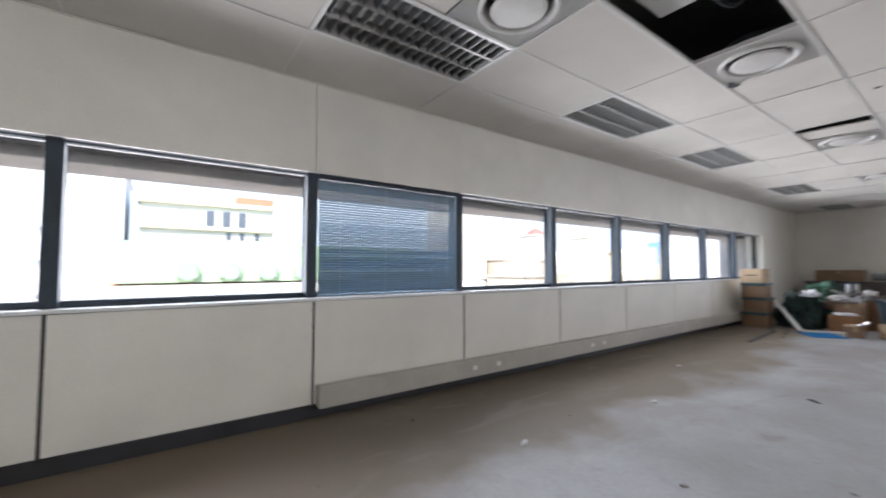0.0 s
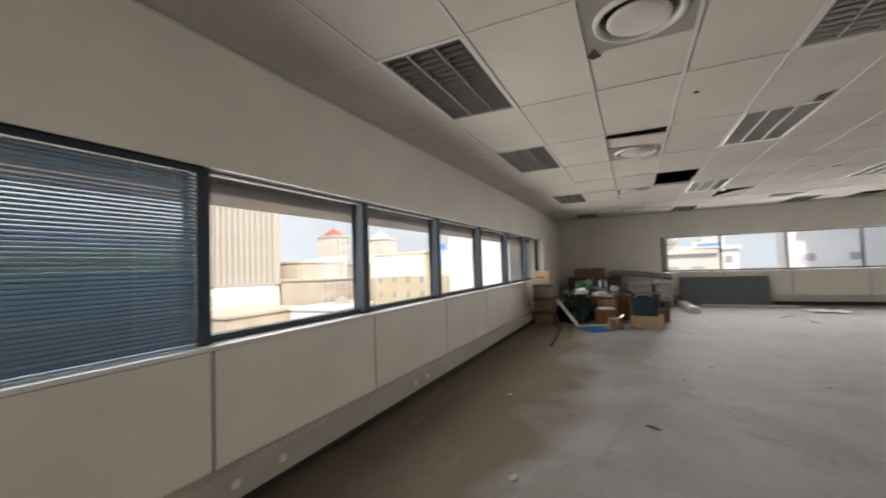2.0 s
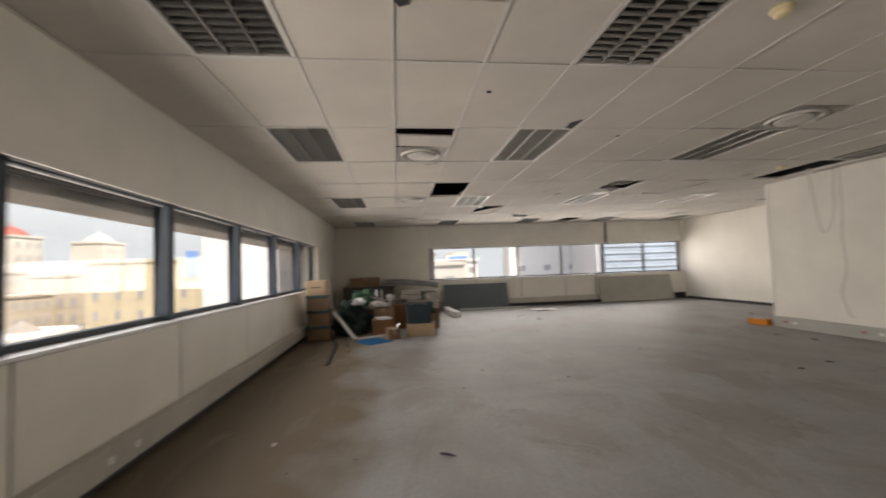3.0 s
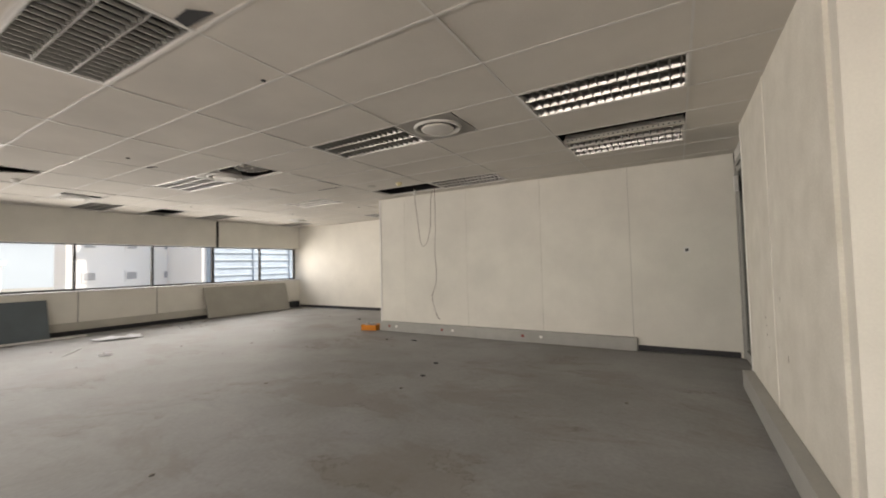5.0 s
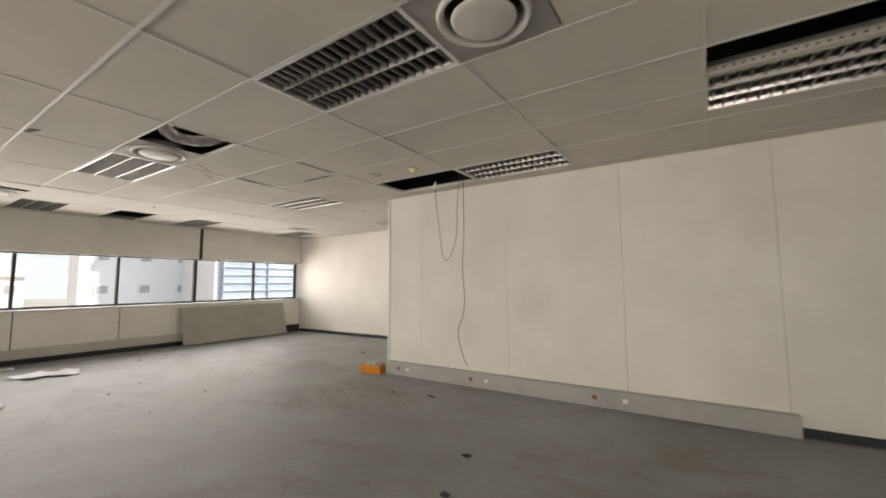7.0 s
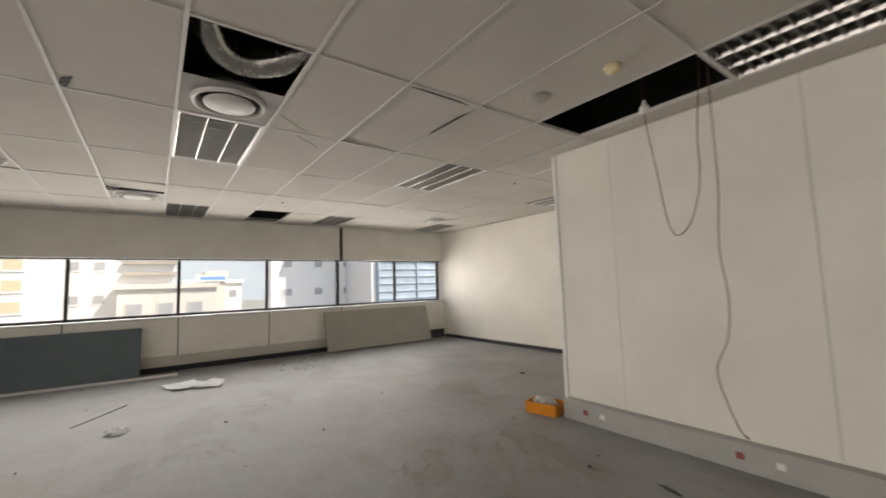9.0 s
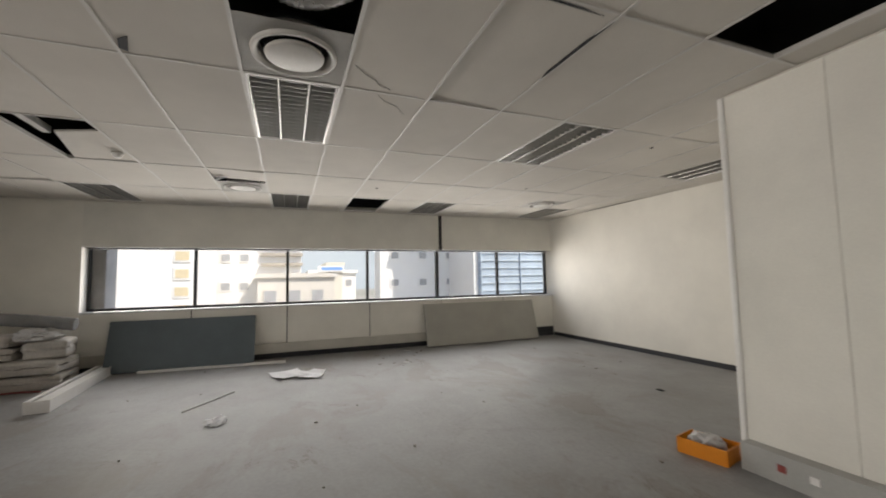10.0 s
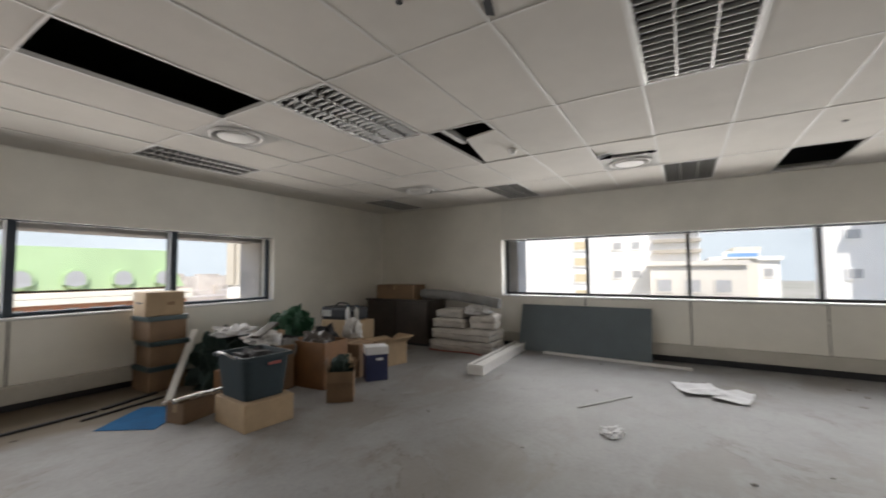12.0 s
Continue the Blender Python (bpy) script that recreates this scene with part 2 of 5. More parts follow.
M_BLUE = mat("blue_sheet", (0.02, 0.14, 0.34), 0.8, 0, 0.12, 5, 50, 0.05, spec=0.15)
M_ORANGE = mat("orange_plastic", (0.72, 0.24, 0.01), 0.4, 0, 0.06, 5, 50, 0.02)
M_RAG = mat("grey_white_rag", (0.6, 0.59, 0.58), 0.9, 0, 0.15, 9, 60, 0.3)
M_GREY = mat("slate_grey_board", (0.12, 0.15, 0.17), 0.55, 0, 0.08, 2, 60, 0.05)
M_BOARD = mat("grey_beige_board", (0.37, 0.36, 0.325), 0.6, 0, 0.06, 2, 60, 0.06)
M_CARPET = mat("grey_roll", (0.25, 0.25, 0.25), 0.9, 0, 0.12, 6, 60, 0.3)
M_CABLE = mat("brown_cable", (0.1, 0.038, 0.03), 0.5, 0, 0.1, 6, 50, 0.0)
M_RED = mat("red_plastic", (0.3, 0.07, 0.06), 0.45, 0, 0.08, 6, 50, 0.0)
M_BEIGE = mat("aged_beige_plastic", (0.72, 0.62, 0.38), 0.4, 0, 0.06, 9, 50, 0.0)
M_BLACK = mat("black_cloth", (0.02, 0.022, 0.028), 0.7, 0, 0.15, 7, 50, 0.2)
M_CHIP = mat("litter_chips", (0.3, 0.27, 0.24), 0.8, 0, 0.3, 9, 50, 0.1)
M_DOORGLASS = glass("door_glass", (0.55, 0.62, 0.6), 0.9)
M_PANE = glass("solar_glass", (0.92, 0.93, 0.94))


# ---- building helpers ----
def bx(bm, x0, x1, y0, y1, z0, z1, bevel=0.0):
    """Adds a box, with bevelled edges where asked."""
    m = Matrix.LocRotScale(((x0 + x1) / 2, (y0 + y1) / 2, (z0 + z1) / 2), None, (abs(x1 - x0), abs(y1 - y0), abs(z1 - z0)))
    r = bmesh.ops.create_cube(bm, size=1, matrix=m)
    if bevel:
        ed = list({e for v in r["verts"] for e in v.link_edges})
        bmesh.ops.bevel(bm, geom=ed, offset=bevel, segments=2, profile=0.6, affect="EDGES")
    return r["verts"]


def cyl(bm, x, y, z0, z1, r0, r1=None, seg=24, axis="Z"):
    m = Matrix.Translation((x, y, (z0 + z1) / 2))
    if axis == "Y":
        m = m @ Matrix.Rotation(radians(90), 4, "X")
    bmesh.ops.create_cone(bm, cap_ends=True, segments=seg, radius1=r0, radius2=r0 if r1 is None else r1, depth=abs(z1 - z0), matrix=m)


def ring(bm, profile, seg=40, centre=(0, 0, 0)):
    """Turns a profile of (radius, height) pairs about the upright axis."""
    rows = []
    for k in range(seg):
        a = 2 * math.pi * k / seg
        rows.append([bm.verts.new((centre[0] + r * math.cos(a), centre[1] + r * math.sin(a), centre[2] + z)) for r, z in profile])
    for k in range(seg):
        p, q = rows[k], rows[(k + 1) % seg]
        for i in range(len(profile) - 1):
            f = bm.faces.new((p[i], q[i], q[i + 1], p[i + 1]))
            f.smooth = True


def sweep(bm, pts, radius, seg=10, rib=0.0, steps=12):
    """A tube along a smooth curve through the points; rib makes it corrugated."""
    P = [Vector(p) for p in pts]
    path = []
    for i in range(len(P) - 1):
        a, b, c, d = P[max(i - 1, 0)], P[i], P[i + 1], P[min(i + 2, len(P) - 1)]
        for s in range(steps):
            t = s / steps
            path.append(0.5 * ((2 * b) + (c - a) * t + (2 * a - 5 * b + 4 * c - d) * t * t + (3 * b - a - 3 * c + d) * t ** 3))
    path.append(P[-1])
    rows = []
    for i, p in enumerate(path):
        tan = (path[min(i + 1, len(path) - 1)] - path[max(i - 1, 0)]).normalized()
        side = tan.cross(Vector((0.13, 0.31, 0.94))).normalized()
        up = side.cross(tan)
        r = radius * (1 + (rib if i % 2 else -rib))
        rows.append([bm.verts.new(p + r * (math.cos(2 * math.pi * k / seg) * side + math.sin(2 * math.pi * k / seg) * up)) for k in range(seg)])
    for p, q in zip(rows, rows[1:]):
        for k in range(seg):
            f = bm.faces.new((p[k], p[(k + 1) % seg], q[(k + 1) % seg], q[k]))
            f.smooth = True
    bm.faces.new(rows[0])
    bm.faces.new(list(reversed(rows[-1])))


def lump(bm, centre, size, seed, rough=0.35, freq=3.0, sub=3, flat=True):
    """A crumpled heap, its underside flattened."""
    r = bmesh.ops.create_icosphere(bm, subdivisions=sub, radius=1.0)
    for v in r["verts"]:
        d = v.co.normalized()
        k = 1 + rough * (noise.noise(d * freq + Vector((seed * 7.1, seed * 3.3, 0))) + 0.5 * noise.noise(d * freq * 2.7 + Vector((0, seed * 5.7, 1))))
        c = d * k
        if flat:
            c.z = max(c.z, -0.35)
        v.co = Vector((centre[0] + c.x * size[0], centre[1] + c.y * size[1], centre[2] + (c.z + (0.35 if flat else 0)) * size[2]))


def mesh_of(name, bm, material):
    bmesh.ops.recalc_face_normals(bm, faces=bm.faces)
    me = bpy.data.meshes.new(name)
    bm.to_mesh(me)
    bm.free()
    me.materials.append(material)
    return me


def solid(name, bm, material, label, category, kind="", group="", m=None):
    """A thing of one mesh, or a piece of the setting."""
    ob = new(name, mesh_of(name, bm, material))
    if m is not None:
        ob.matrix_world = m
    return tagged(ob, label, category, group, kind)


def thing(name, label, category, m=None, group="", kind=""):
    ob = new(name)
    ob.empty_display_size = 0.1
    if m is not None:
        ob.matrix_basis = m
    return tagged(ob, label, category, group, kind)


def part(name, bm, material, parent, label=""):
    ob = new(name, mesh_of(name, bm, material))
    ob.parent = parent
    return tagged(ob, label)


def piece(name, me, parent, at):
    """One of many alike pieces on one shared mesh."""
    ob = new(name, me)
    ob.parent = parent
    ob.location = at
    return ob


def one(x0, x1, y0, y1, z0, z1, bevel=0.0):
    bm = bmesh.new()
    bx(bm, x0, x1, y0, y1, z0, z1, bevel)
    return bm


# ---- plan, in metres ----
WEST, EAST, NORTH, SOUTH = -6.0, 14.6, 3.672, -7.8
CEIL, SLAB = 2.63, 3.28
BAY, BAY0 = 1.504, -0.08          # north window bays
NWIN_END = 11.9
SILL, HEAD = 0.89, 1.905
EM = (0.81, -0.655, -2.12, -3.59, -5.06, -6.506, -7.8)   # east mullions
CX0, CX1, CY = 3.02, 8.9, -5.13   # cream partition
DX, DY0, DY1 = 3.1, -3.78, -1.2   # short wall beside the door
GX, GY, PX, PY = 4.78, 3.0, 1.21, 0.607  # ceiling grid

# ---- floor, slabs ----
floor = solid("floor", one(WEST - 0.3, EAST + 0.3, SOUTH - 0.3, NORTH + 0.3, -0.3, 0), M_FLOOR, "bare grey screed floor with brown stains and glue", "floor", "structure")
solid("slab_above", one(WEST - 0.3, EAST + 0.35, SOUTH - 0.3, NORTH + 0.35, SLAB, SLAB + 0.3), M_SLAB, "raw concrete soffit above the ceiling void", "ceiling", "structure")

# ---- north wall ----
bm = bmesh.new()
bx(bm, WEST - 0.3, NWIN_END, NORTH + 0.014, NORTH + 0.33, 0, SILL - 0.002)
bx(bm, WEST - 0.3, NWIN_END, NORTH + 0.014, NORTH + 0.33, HEAD + 0.002, SLAB)
wall_n = solid("wall_north", bm, M_DARK, "cream panelled wall under and over the ribbon windows", "wall", "structure")
solid("wall_north_end", one(NWIN_END, EAST + 0.35, NORTH, NORTH + 0.33, 0, SLAB), M_WALL, "plain cream painted wall beside the windows", "wall", "structure")
low = bmesh.new()
bx(low, 0.009, BAY - 0.009, 0, 0.0135, 0.1, SILL - 0.004, 0.003)
low_me = mesh_of("panel", low, M_PANEL)
for a, b in ((WEST, BAY0 + BAY - 0.003), (BAY0 + BAY + 0.003, BAY0 + 2 * BAY - 0.0006), (BAY0 + 2 * BAY + 0.0006, BAY0 + 5 * BAY), (BAY0 + 5 * BAY + 0.001, NWIN_END)):
    part("panel", one(a, b, NORTH, NORTH + 0.0135, HEAD, CEIL + 0.1, 0.0006), M_PANEL, wall_n)
for k in range(-4, 8):
    x = BAY0 + BAY * k
    last = NWIN_END - x
    if k == 7:
        bm = one(0.009, last, 0, 0.0135, 0.1, SILL - 0.004, 0.003)
        ob = part("panel", bm, M_PANEL, wall_n)
        ob.location = (x, NORTH, 0)
    else:
        piece("panel", low_me, wall_n, (x, NORTH, 0))
solid("skirting_north", one(WEST, EAST, NORTH - 0.012, NORTH - 0.0005, 0, 0.097, 0.002), M_SKIRT, "black vinyl skirting along the window wall", "skirting", "structure")
solid("window_sill_north", one(WEST, NWIN_END - 0.002, NORTH - 0.012, NORTH + 0.20, SILL, SILL + 0.024, 0.005), M_SILL, "white painted sill under the ribbon windows", "sill", "structure")

# ---- east wall ----
bm = bmesh.new()
bx(bm, EAST + 0.014, EAST + 0.35, SOUTH - 0.3, EM[0], 0, SILL - 0.002)
bx(bm, EAST + 0.014, EAST + 0.35, SOUTH - 0.3, EM[0], HEAD + 0.012, SLAB)
wall_e = solid("wall_east", bm, M_DARK, "cream panelled end wall around the window band", "wall", "structure")
solid("wall_east_end", one(EAST, EAST + 0.35, EM[0], NORTH - 0.0005, 0, SLAB), M_WALL, "plain cream painted wall in the corner", "wall", "structure")
for a, b in zip(EM, EM[1:]):
    part("panel", one(EAST, EAST + 0.0135, b + 0.008, a - 0.008 if a != EM[0] else a, 0.2, SILL - 0.004, 0.003), M_PANEL, wall_e)
for a, b in ((EM[0], EM[4] + 0.035), (EM[4] - 0.035, EM[6])):
    part("panel", one(EAST, EAST + 0.0135, b, a, HEAD + 0.01, CEIL + 0.1, 0.0015), M_PANEL, wall_e)
solid("skirting_east", one(EAST - 0.012, EAST - 0.0005, SOUTH + 0.02, NORTH - 0.02, 0, 0.075, 0.002), M_SKIRT, "black vinyl skirting along the end wall", "skirting", "structure")
solid("window_sill_east", one(EAST - 0.012, EAST + 0.25, SOUTH, EM[0], SILL, SILL + 0.024, 0.005), M_SILL, "white painted sill under the end windows", "sill", "structure")
solid("trim_upright", one(EAST - 0.012, EAST + 0.03, EM[4] - 0.03, EM[4] + 0.03, HEAD + 0.01, CEIL), M_FRAME_E, "dark upright strip between window head and ceiling", "trim", "structure")

# ---- south walls, partition, west ----
solid("wall_south", one(CX1 - 0.1, EAST + 0.35, SOUTH - 0.2, SOUTH, 0, SLAB), M_WALL, "plain cream painted wall with black skirting", "wall", "structure")
solid("skirting_south", one(CX1, EAST - 0.02, SOUTH, SOUTH + 0.012, 0, 0.075, 0.003), M_SKIRT, "black vinyl skirting on the cream wall", "skirting", "structure")
wall_c = solid("wall_partition", one(CX0 - 0.1, CX1 - 0.012, CY - 0.1, CY - 0.012, 0, SLAB), M_DARK, "cream partition of tall flat panels", "wall", "structure")
seams = (CX0, 4.28, 5.58, 6.925, 8.28, CX1 - 0.03)
for a, b in zip(seams, seams[1:]):
    part("panel", one(a + 0.0016, b - 0.0016, CY - 0.0115, CY, 0.0, CEIL + 0.08, 0.001), M_PANEL, wall_c)
solid("wall_partition_return", one(CX1 - 0.1, CX1 - 0.006, SOUTH, CY - 0.1, 0, SLAB), M_WALL, "cream side of the partition", "wall", "structure")
bm = bmesh.new()
bx(bm, CX1 - 0.03, CX1 + 0.012, CY - 0.1, CY + 0.012, 0, CEIL, 0.012)
solid("trim_corner_post", bm, M_WHITE, "white rounded post on the partition corner", "trim", "structure")
solid("skirting_partition", one(CX0 + 0.03, 4.228, CY, CY + 0.012, 0, 0.072, 0.003), M_SKIRT, "black vinyl skirting at the foot of the partition", "skirting", "structure")
wall_d = solid("wall_by_door", one(DX - 0.25, DX, DY0, DY1, 0, SLAB), M_SCUFF, "cream painted wall with scuffs beside the door", "wall", "structure")
for y, z, w, h2 in ((-2.97, 0.785, 0.05, 0.012), (-2.955, 0.72, 0.07, 0.008), (-2.94, 0.65, 0.05, 0.018), (-2.87, 0.56, 0.03, 0.01), (-2.4, 0.98, 0.018, 0.04), (-2.24, 0.6, 0.025, 0.05)):
    bm = bmesh.new()
    bmesh.ops.create_icosphere(bm, subdivisions=2, radius=1.0)
    for v in bm.verts:
        k = 1 + 0.5 * noise.noise(v.co * 1.7 + Vector((y * 9, z * 7, 0)))
        v.co = Vector((v.co.x * 0.0012, v.co.y * w * 0.5 * k, v.co.z * h2 * 0.5 * k))
    ob = part("scuff", bm, M_SCUFFMARK, wall_d, "grey-brown scuff mark")
    ob.location = (DX, y, z)
solid("trim_wall_joint", one(DX, DX + 0.006, -2.62, -2.59, 0.17, CEIL), M_WALL, "narrow cream cover strip on the wall", "trim", "structure")
bm = bmesh.new()
bx(bm, DX - 0.255, DX + 0.008, DY0 - 0.02, DY0 + 0.001, 0, CEIL, 0.006)
solid("trim_wall_end", bm, M_WHITE, "cream capping on the wall end", "trim", "structure")
solid("wall_corridor", one(WEST, DX - 0.02, DY1 - 0.001, DY1 + 0.1, 0, SLAB), M_WALL, "plain cream wall", "wall", "structure")
solid("wall_west", one(WEST - 0.3, WEST, SOUTH, NORTH, 0, SLAB), M_WALL, "plain cream wall closing the place", "wall", "structure")
solid("wall_back_room", one(WEST, CX0 - 0.1, CY - 0.2, CY - 0.1, 0, SLAB), M_WALL, "plain wall of the room behind the door", "wall", "structure")
solid("wall_back_room_west", one(0.4, 0.5, CY - 0.1, DY1, 0, SLAB), M_WALL, "plain wall of the room behind the door", "wall", "structure")

# ---- door in the corner ----
door = thing("door_1", "grey aluminium framed glass door, shut", "door", kind="structure")
fx = CX0
part("frame", one(fx - 0.07, fx, CY + 0.001, CY + 0.06, 0, 2.5, 0.003), M_TRUNK, door, "grey aluminium jamb")
part("frame", one(fx - 0.07, fx, -3.900, -3.840, 0, 2.5, 0.003), M_TRUNK, door, "grey aluminium jamb")
part("head", one(fx - 0.07, fx, CY + 0.06, -3.900, 2.44, 2.5, 0.003), M_TRUNK, door)
part("transom", one(fx - 0.07, fx - 0.002, CY + 0.06, -3.900, 2.5, CEIL, 0.0), M_WHITE, door)
part("leaf_frame", one(fx - 0.055, fx - 0.015, CY + 0.065, CY + 0.13, 0.01, 2.43, 0.003), M_TRUNK, door)
part("leaf_frame", one(fx - 0.055, fx - 0.015, -3.970, -3.905, 0.01, 2.43, 0.003), M_TRUNK, door)
part("leaf_rail", one(fx - 0.055, fx - 0.015, CY + 0.13, -3.970, 2.36, 2.43, 0.003), M_TRUNK, door)
part("leaf_rail", one(fx - 0.055, fx - 0.015, CY + 0.13, -3.970, 0.01, 0.12, 0.003), M_TRUNK, door)
part("pane", one(fx - 0.039, fx - 0.031, CY + 0.13, -3.970, 0.12, 2.36), M_DOORGLASS, door, "greenish clear glass")
part("closer", one(fx - 0.015, fx + 0.03, CY + 0.13, CY + 0.19, 2.1, 2.3, 0.006), M_WHITE, door, "small white box")
bm = bmesh.new()
sweep(bm, [(fx - 0.015, -4.040, 1.02), (fx + 0.04, -4.040, 1.02), (fx + 0.045, -4.080, 1.02), (fx + 0.045, -4.160, 1.02)], 0.009, 8, steps=5)
part("door_handle", bm, M_ALU, door, "steel lever handle")


# ---- windows ----
def window(no, axis, a, b, plane, frame_mat, mull, first, last):
    """One bay between a and b along the wall; plane: the inner face of the frame."""
    w = thing("window_%d" % no, "dark metal framed fixed window, grey tinted pane", "window", kind="structure")
    z0, z1 = SILL + 0.024, HEAD + 0.04

    def bar(name, u0, u1, d0, d1, za, zb, material, bev=0.003):
        bmx = one(u0, u1, plane + d0, plane + d1, za, zb, bev) if axis == "x" else one(plane + d0, plane + d1, u0, u1, za, zb, bev)
        return part(name, bmx, material, w)
    lo, hi = min(a, b), max(a, b)
    bar("bottom_rail", lo, hi, 0.0, 0.07, z0, z0 + 0.04, frame_mat)
    bar("head_rail", lo, hi, 0.0, 0.07, z1 - 0.022, z1 + 0.0, frame_mat)
    bar("blind_track", lo, hi, -0.045, -0.015, HEAD - 0.008, HEAD + 0.004, M_FRAME)
    bar("bead", lo, hi, -0.012, -0.001, HEAD - 0.014, HEAD - 0.0085, M_WHITE, 0)
    h = mull / 2
    if not first or axis == "x":
        u = lo if axis == "x" else hi
        bar("mullion", u - h, u + h, -0.06 if axis == "x" else -0.002, 0.068, z0 + 0.001, z1 - 0.001, frame_mat, 0.006)
    if first and axis == "y":
        bar("jamb", hi - 0.03, hi - 0.001, 0.002, 0.068, z0, z1 - 0.001, frame_mat)
    if last:
        u = hi if axis == "x" else lo
        s = -1 if axis == "x" else 1
        bar("jamb", min(u, u + s * 0.035), max(u, u + s * 0.035), 0.002, 0.068, z0, z1 - 0.001, frame_mat)
    p = bar("pane", lo + 0.001, hi - 0.001, 0.030, 0.036, z0 + 0.03, z1 - 0.03, M_PANE, 0)
    p.visible_shadow = False
    return w


no = 0
for k in range(-4, 8):
    a = BAY0 + BAY * k
    b = min(a + BAY, NWIN_END - 0.002)
    no += 1
    window(no, "x", a, b, NORTH + 0.13, M_FRAME, 0.085, k == -4, k == 7)
for i, (a, b) in enumerate(zip(EM, EM[1:])):
    no += 1
    window(no, "y", a - 0.001, b, EAST + 0.22, M_FRAME_E, 0.07 if i == 4 else 0.05, i == 0, i == 5)

# ---- ceiling: tiles, holes and bars in one mesh ----
LIGHTS = [(-5, 0), (-3, 0), (-1, 0), (1, 0), (4, 0), (7, 0), (-1, 4), (1, 4), (4, 4), (7, 4), (-1, 8), (1, 8), (4, 8), (7, 8), (1, 12), (4, 12), (7, 12), (4, 16), (7, 16)]
HOLES = [(-2, 2), (3, 3), (7, 10), (2, 12), (-1, 10)]
# half cells with an air diffuser: (column, row, east half?)
DIFFUSERS = [(-3, 1, 1), (-1, 2, 0), (1, 2, 1), (4, 2, 0), (6, 2, 1), (0, 8, 1), (3, 8, 1), (6, 7, 1), (6, 15, 1)]
random.seed(4)


def cell(c, r):
    return GX + PX * c, GX + PX * (c + 1), GY - PY * (r + 1), GY - PY * r


def tile(bm, x0, x1, y0, y1, drop=0.0, tilt=(0.0, 0.0)):
    """A lay-in tile with a small bevelled edge."""
    g = 0.004
    vs = bx(bm, x0 + g, x1 - g, y0 + g, y1 - g, CEIL + 0.001, CEIL + 0.016)
    cx, cy = (x0 + x1) / 2, (y0 + y1) / 2
    for v in vs:
        v.co.z += drop + tilt[0] * (v.co.x - cx) + tilt[1] * (v.co.y - cy)


bm = bmesh.new()
for c in range(-10, 9):
    for r in range(-2, 19):
        x0, x1, y0, y1 = cell(c, r)
        if r == -2 or x0 > EAST or y1 < SOUTH:
            continue
        if r == -1:
            y1 = NORTH
        x1, y0 = min(x1, EAST), max(y0, SOUTH)
        if x1 - x0 < 0.02 or y1 - y0 < 0.02 or x1 < WEST:
            continue
        if (x1 < 0.4 and y1 < DY1) or (x1 < CX1 - 0.1 and y1 < CY - 0.05):
            continue
        if (c, r) in LIGHTS or (c, r) in HOLES:
            continue
        t = (random.gauss(0, 0.0012), random.gauss(0, 0.002))
        half = [d for d in DIFFUSERS if d[:2] == (c, r)]
        if (c, r) == (-1, 11):
            tile(bm, x0, x1, y0, y0 + 0.2)
        elif (c, r) == (5, 5):
            low = [bm.verts.new(p) for p in ((x0 + 0.27, y0 + 0.01, CEIL + 0.01), (x1 - 0.01, y0 + 0.01, CEIL + 0.012), (x1 - 0.02, y1 - 0.06, CEIL + 0.006), (x0 + 0.25, y1 - 0.3, CEIL - 0.035))]
            top = [bm.verts.new(v.co + Vector((0, 0, 0.015))) for v in low]
            bm.faces.new(low)
            bm.faces.new(top[::-1])
            for q in range(4):
                bm.faces.new((low[q], low[(q + 1) % 4], top[(q + 1) % 4], top[q]))
        elif (c, r) == (3, 8):
            pass
        elif (c, r) == (1, 2):
            tile(bm, x0 + 0.24, x0 + 0.6, y0, y1, 0.004, (0.0, 0.03))
        elif half:
            xm = (x0 + x1) / 2
            a, b = (x0, xm) if half[0][2] else (xm, x1)
            tile(bm, a, b, y0, y1, 0.004 if (c, r) != (6, 7) else 0.012, t if (c, r) != (6, 7) else (0.06, 0.03))
        elif (c, r) == (3, 10):
            tile(bm, x0, x1, y0, y1, 0.008, (0.0, 0.022))
        elif (c, r) == (6, 3):
            tile(bm, x0, x1, y0, y1, 0.01, (0.015, -0.03))
        else:
            tile(bm, x0, x1, y0, y1, abs(random.gauss(0, 0.0015)), t)
n_tile = len(bm.faces)
for c in range(-9, 9):
    x = GX + PX * c
    if x < EAST:
        y_low = SOUTH if x > CX1 else (CY if x > DX - 0.2 else DY1 + 0.1)
        bx(bm, x - 0.008, x + 0.008, y_low, NORTH, CEIL - 0.003, CEIL + 0.0008)
        bx(bm, x - 0.002, x + 0.002, y_low, NORTH, CEIL + 0.0008, CEIL + 0.03)
for r in range(0, 19):
    y = GY - PY * r
    if y > SOUTH + 0.02:
        x_low = WEST if y > DY1 + 0.1 else (DX - 0.1 if y > CY else CX1)
        bx(bm, x_low, EAST, y - 0.0105, y + 0.0105, CEIL - 0.0036, CEIL + 0.0004)
        bx(bm, x_low, EAST, y - 0.002, y + 0.002, CEIL + 0.0004, CEIL + 0.03)
for f in bm.faces:
    f.material_index = 0
bm.faces.ensure_lookup_table()
for f in bm.faces[n_tile:]:
    f.material_index = 1
me = mesh_of("ceiling", bm, M_TILE)
me.materials.append(M_BAR)
tagged(new("ceiling", me), "suspended ceiling of off-white tiles, several missing", "ceiling", kind="structure")
bm = bmesh.new()
bx(bm, WEST, NWIN_END + 2.6, NORTH - 0.022, NORTH - 0.0005, CEIL - 0.008, CEIL - 0.0045)
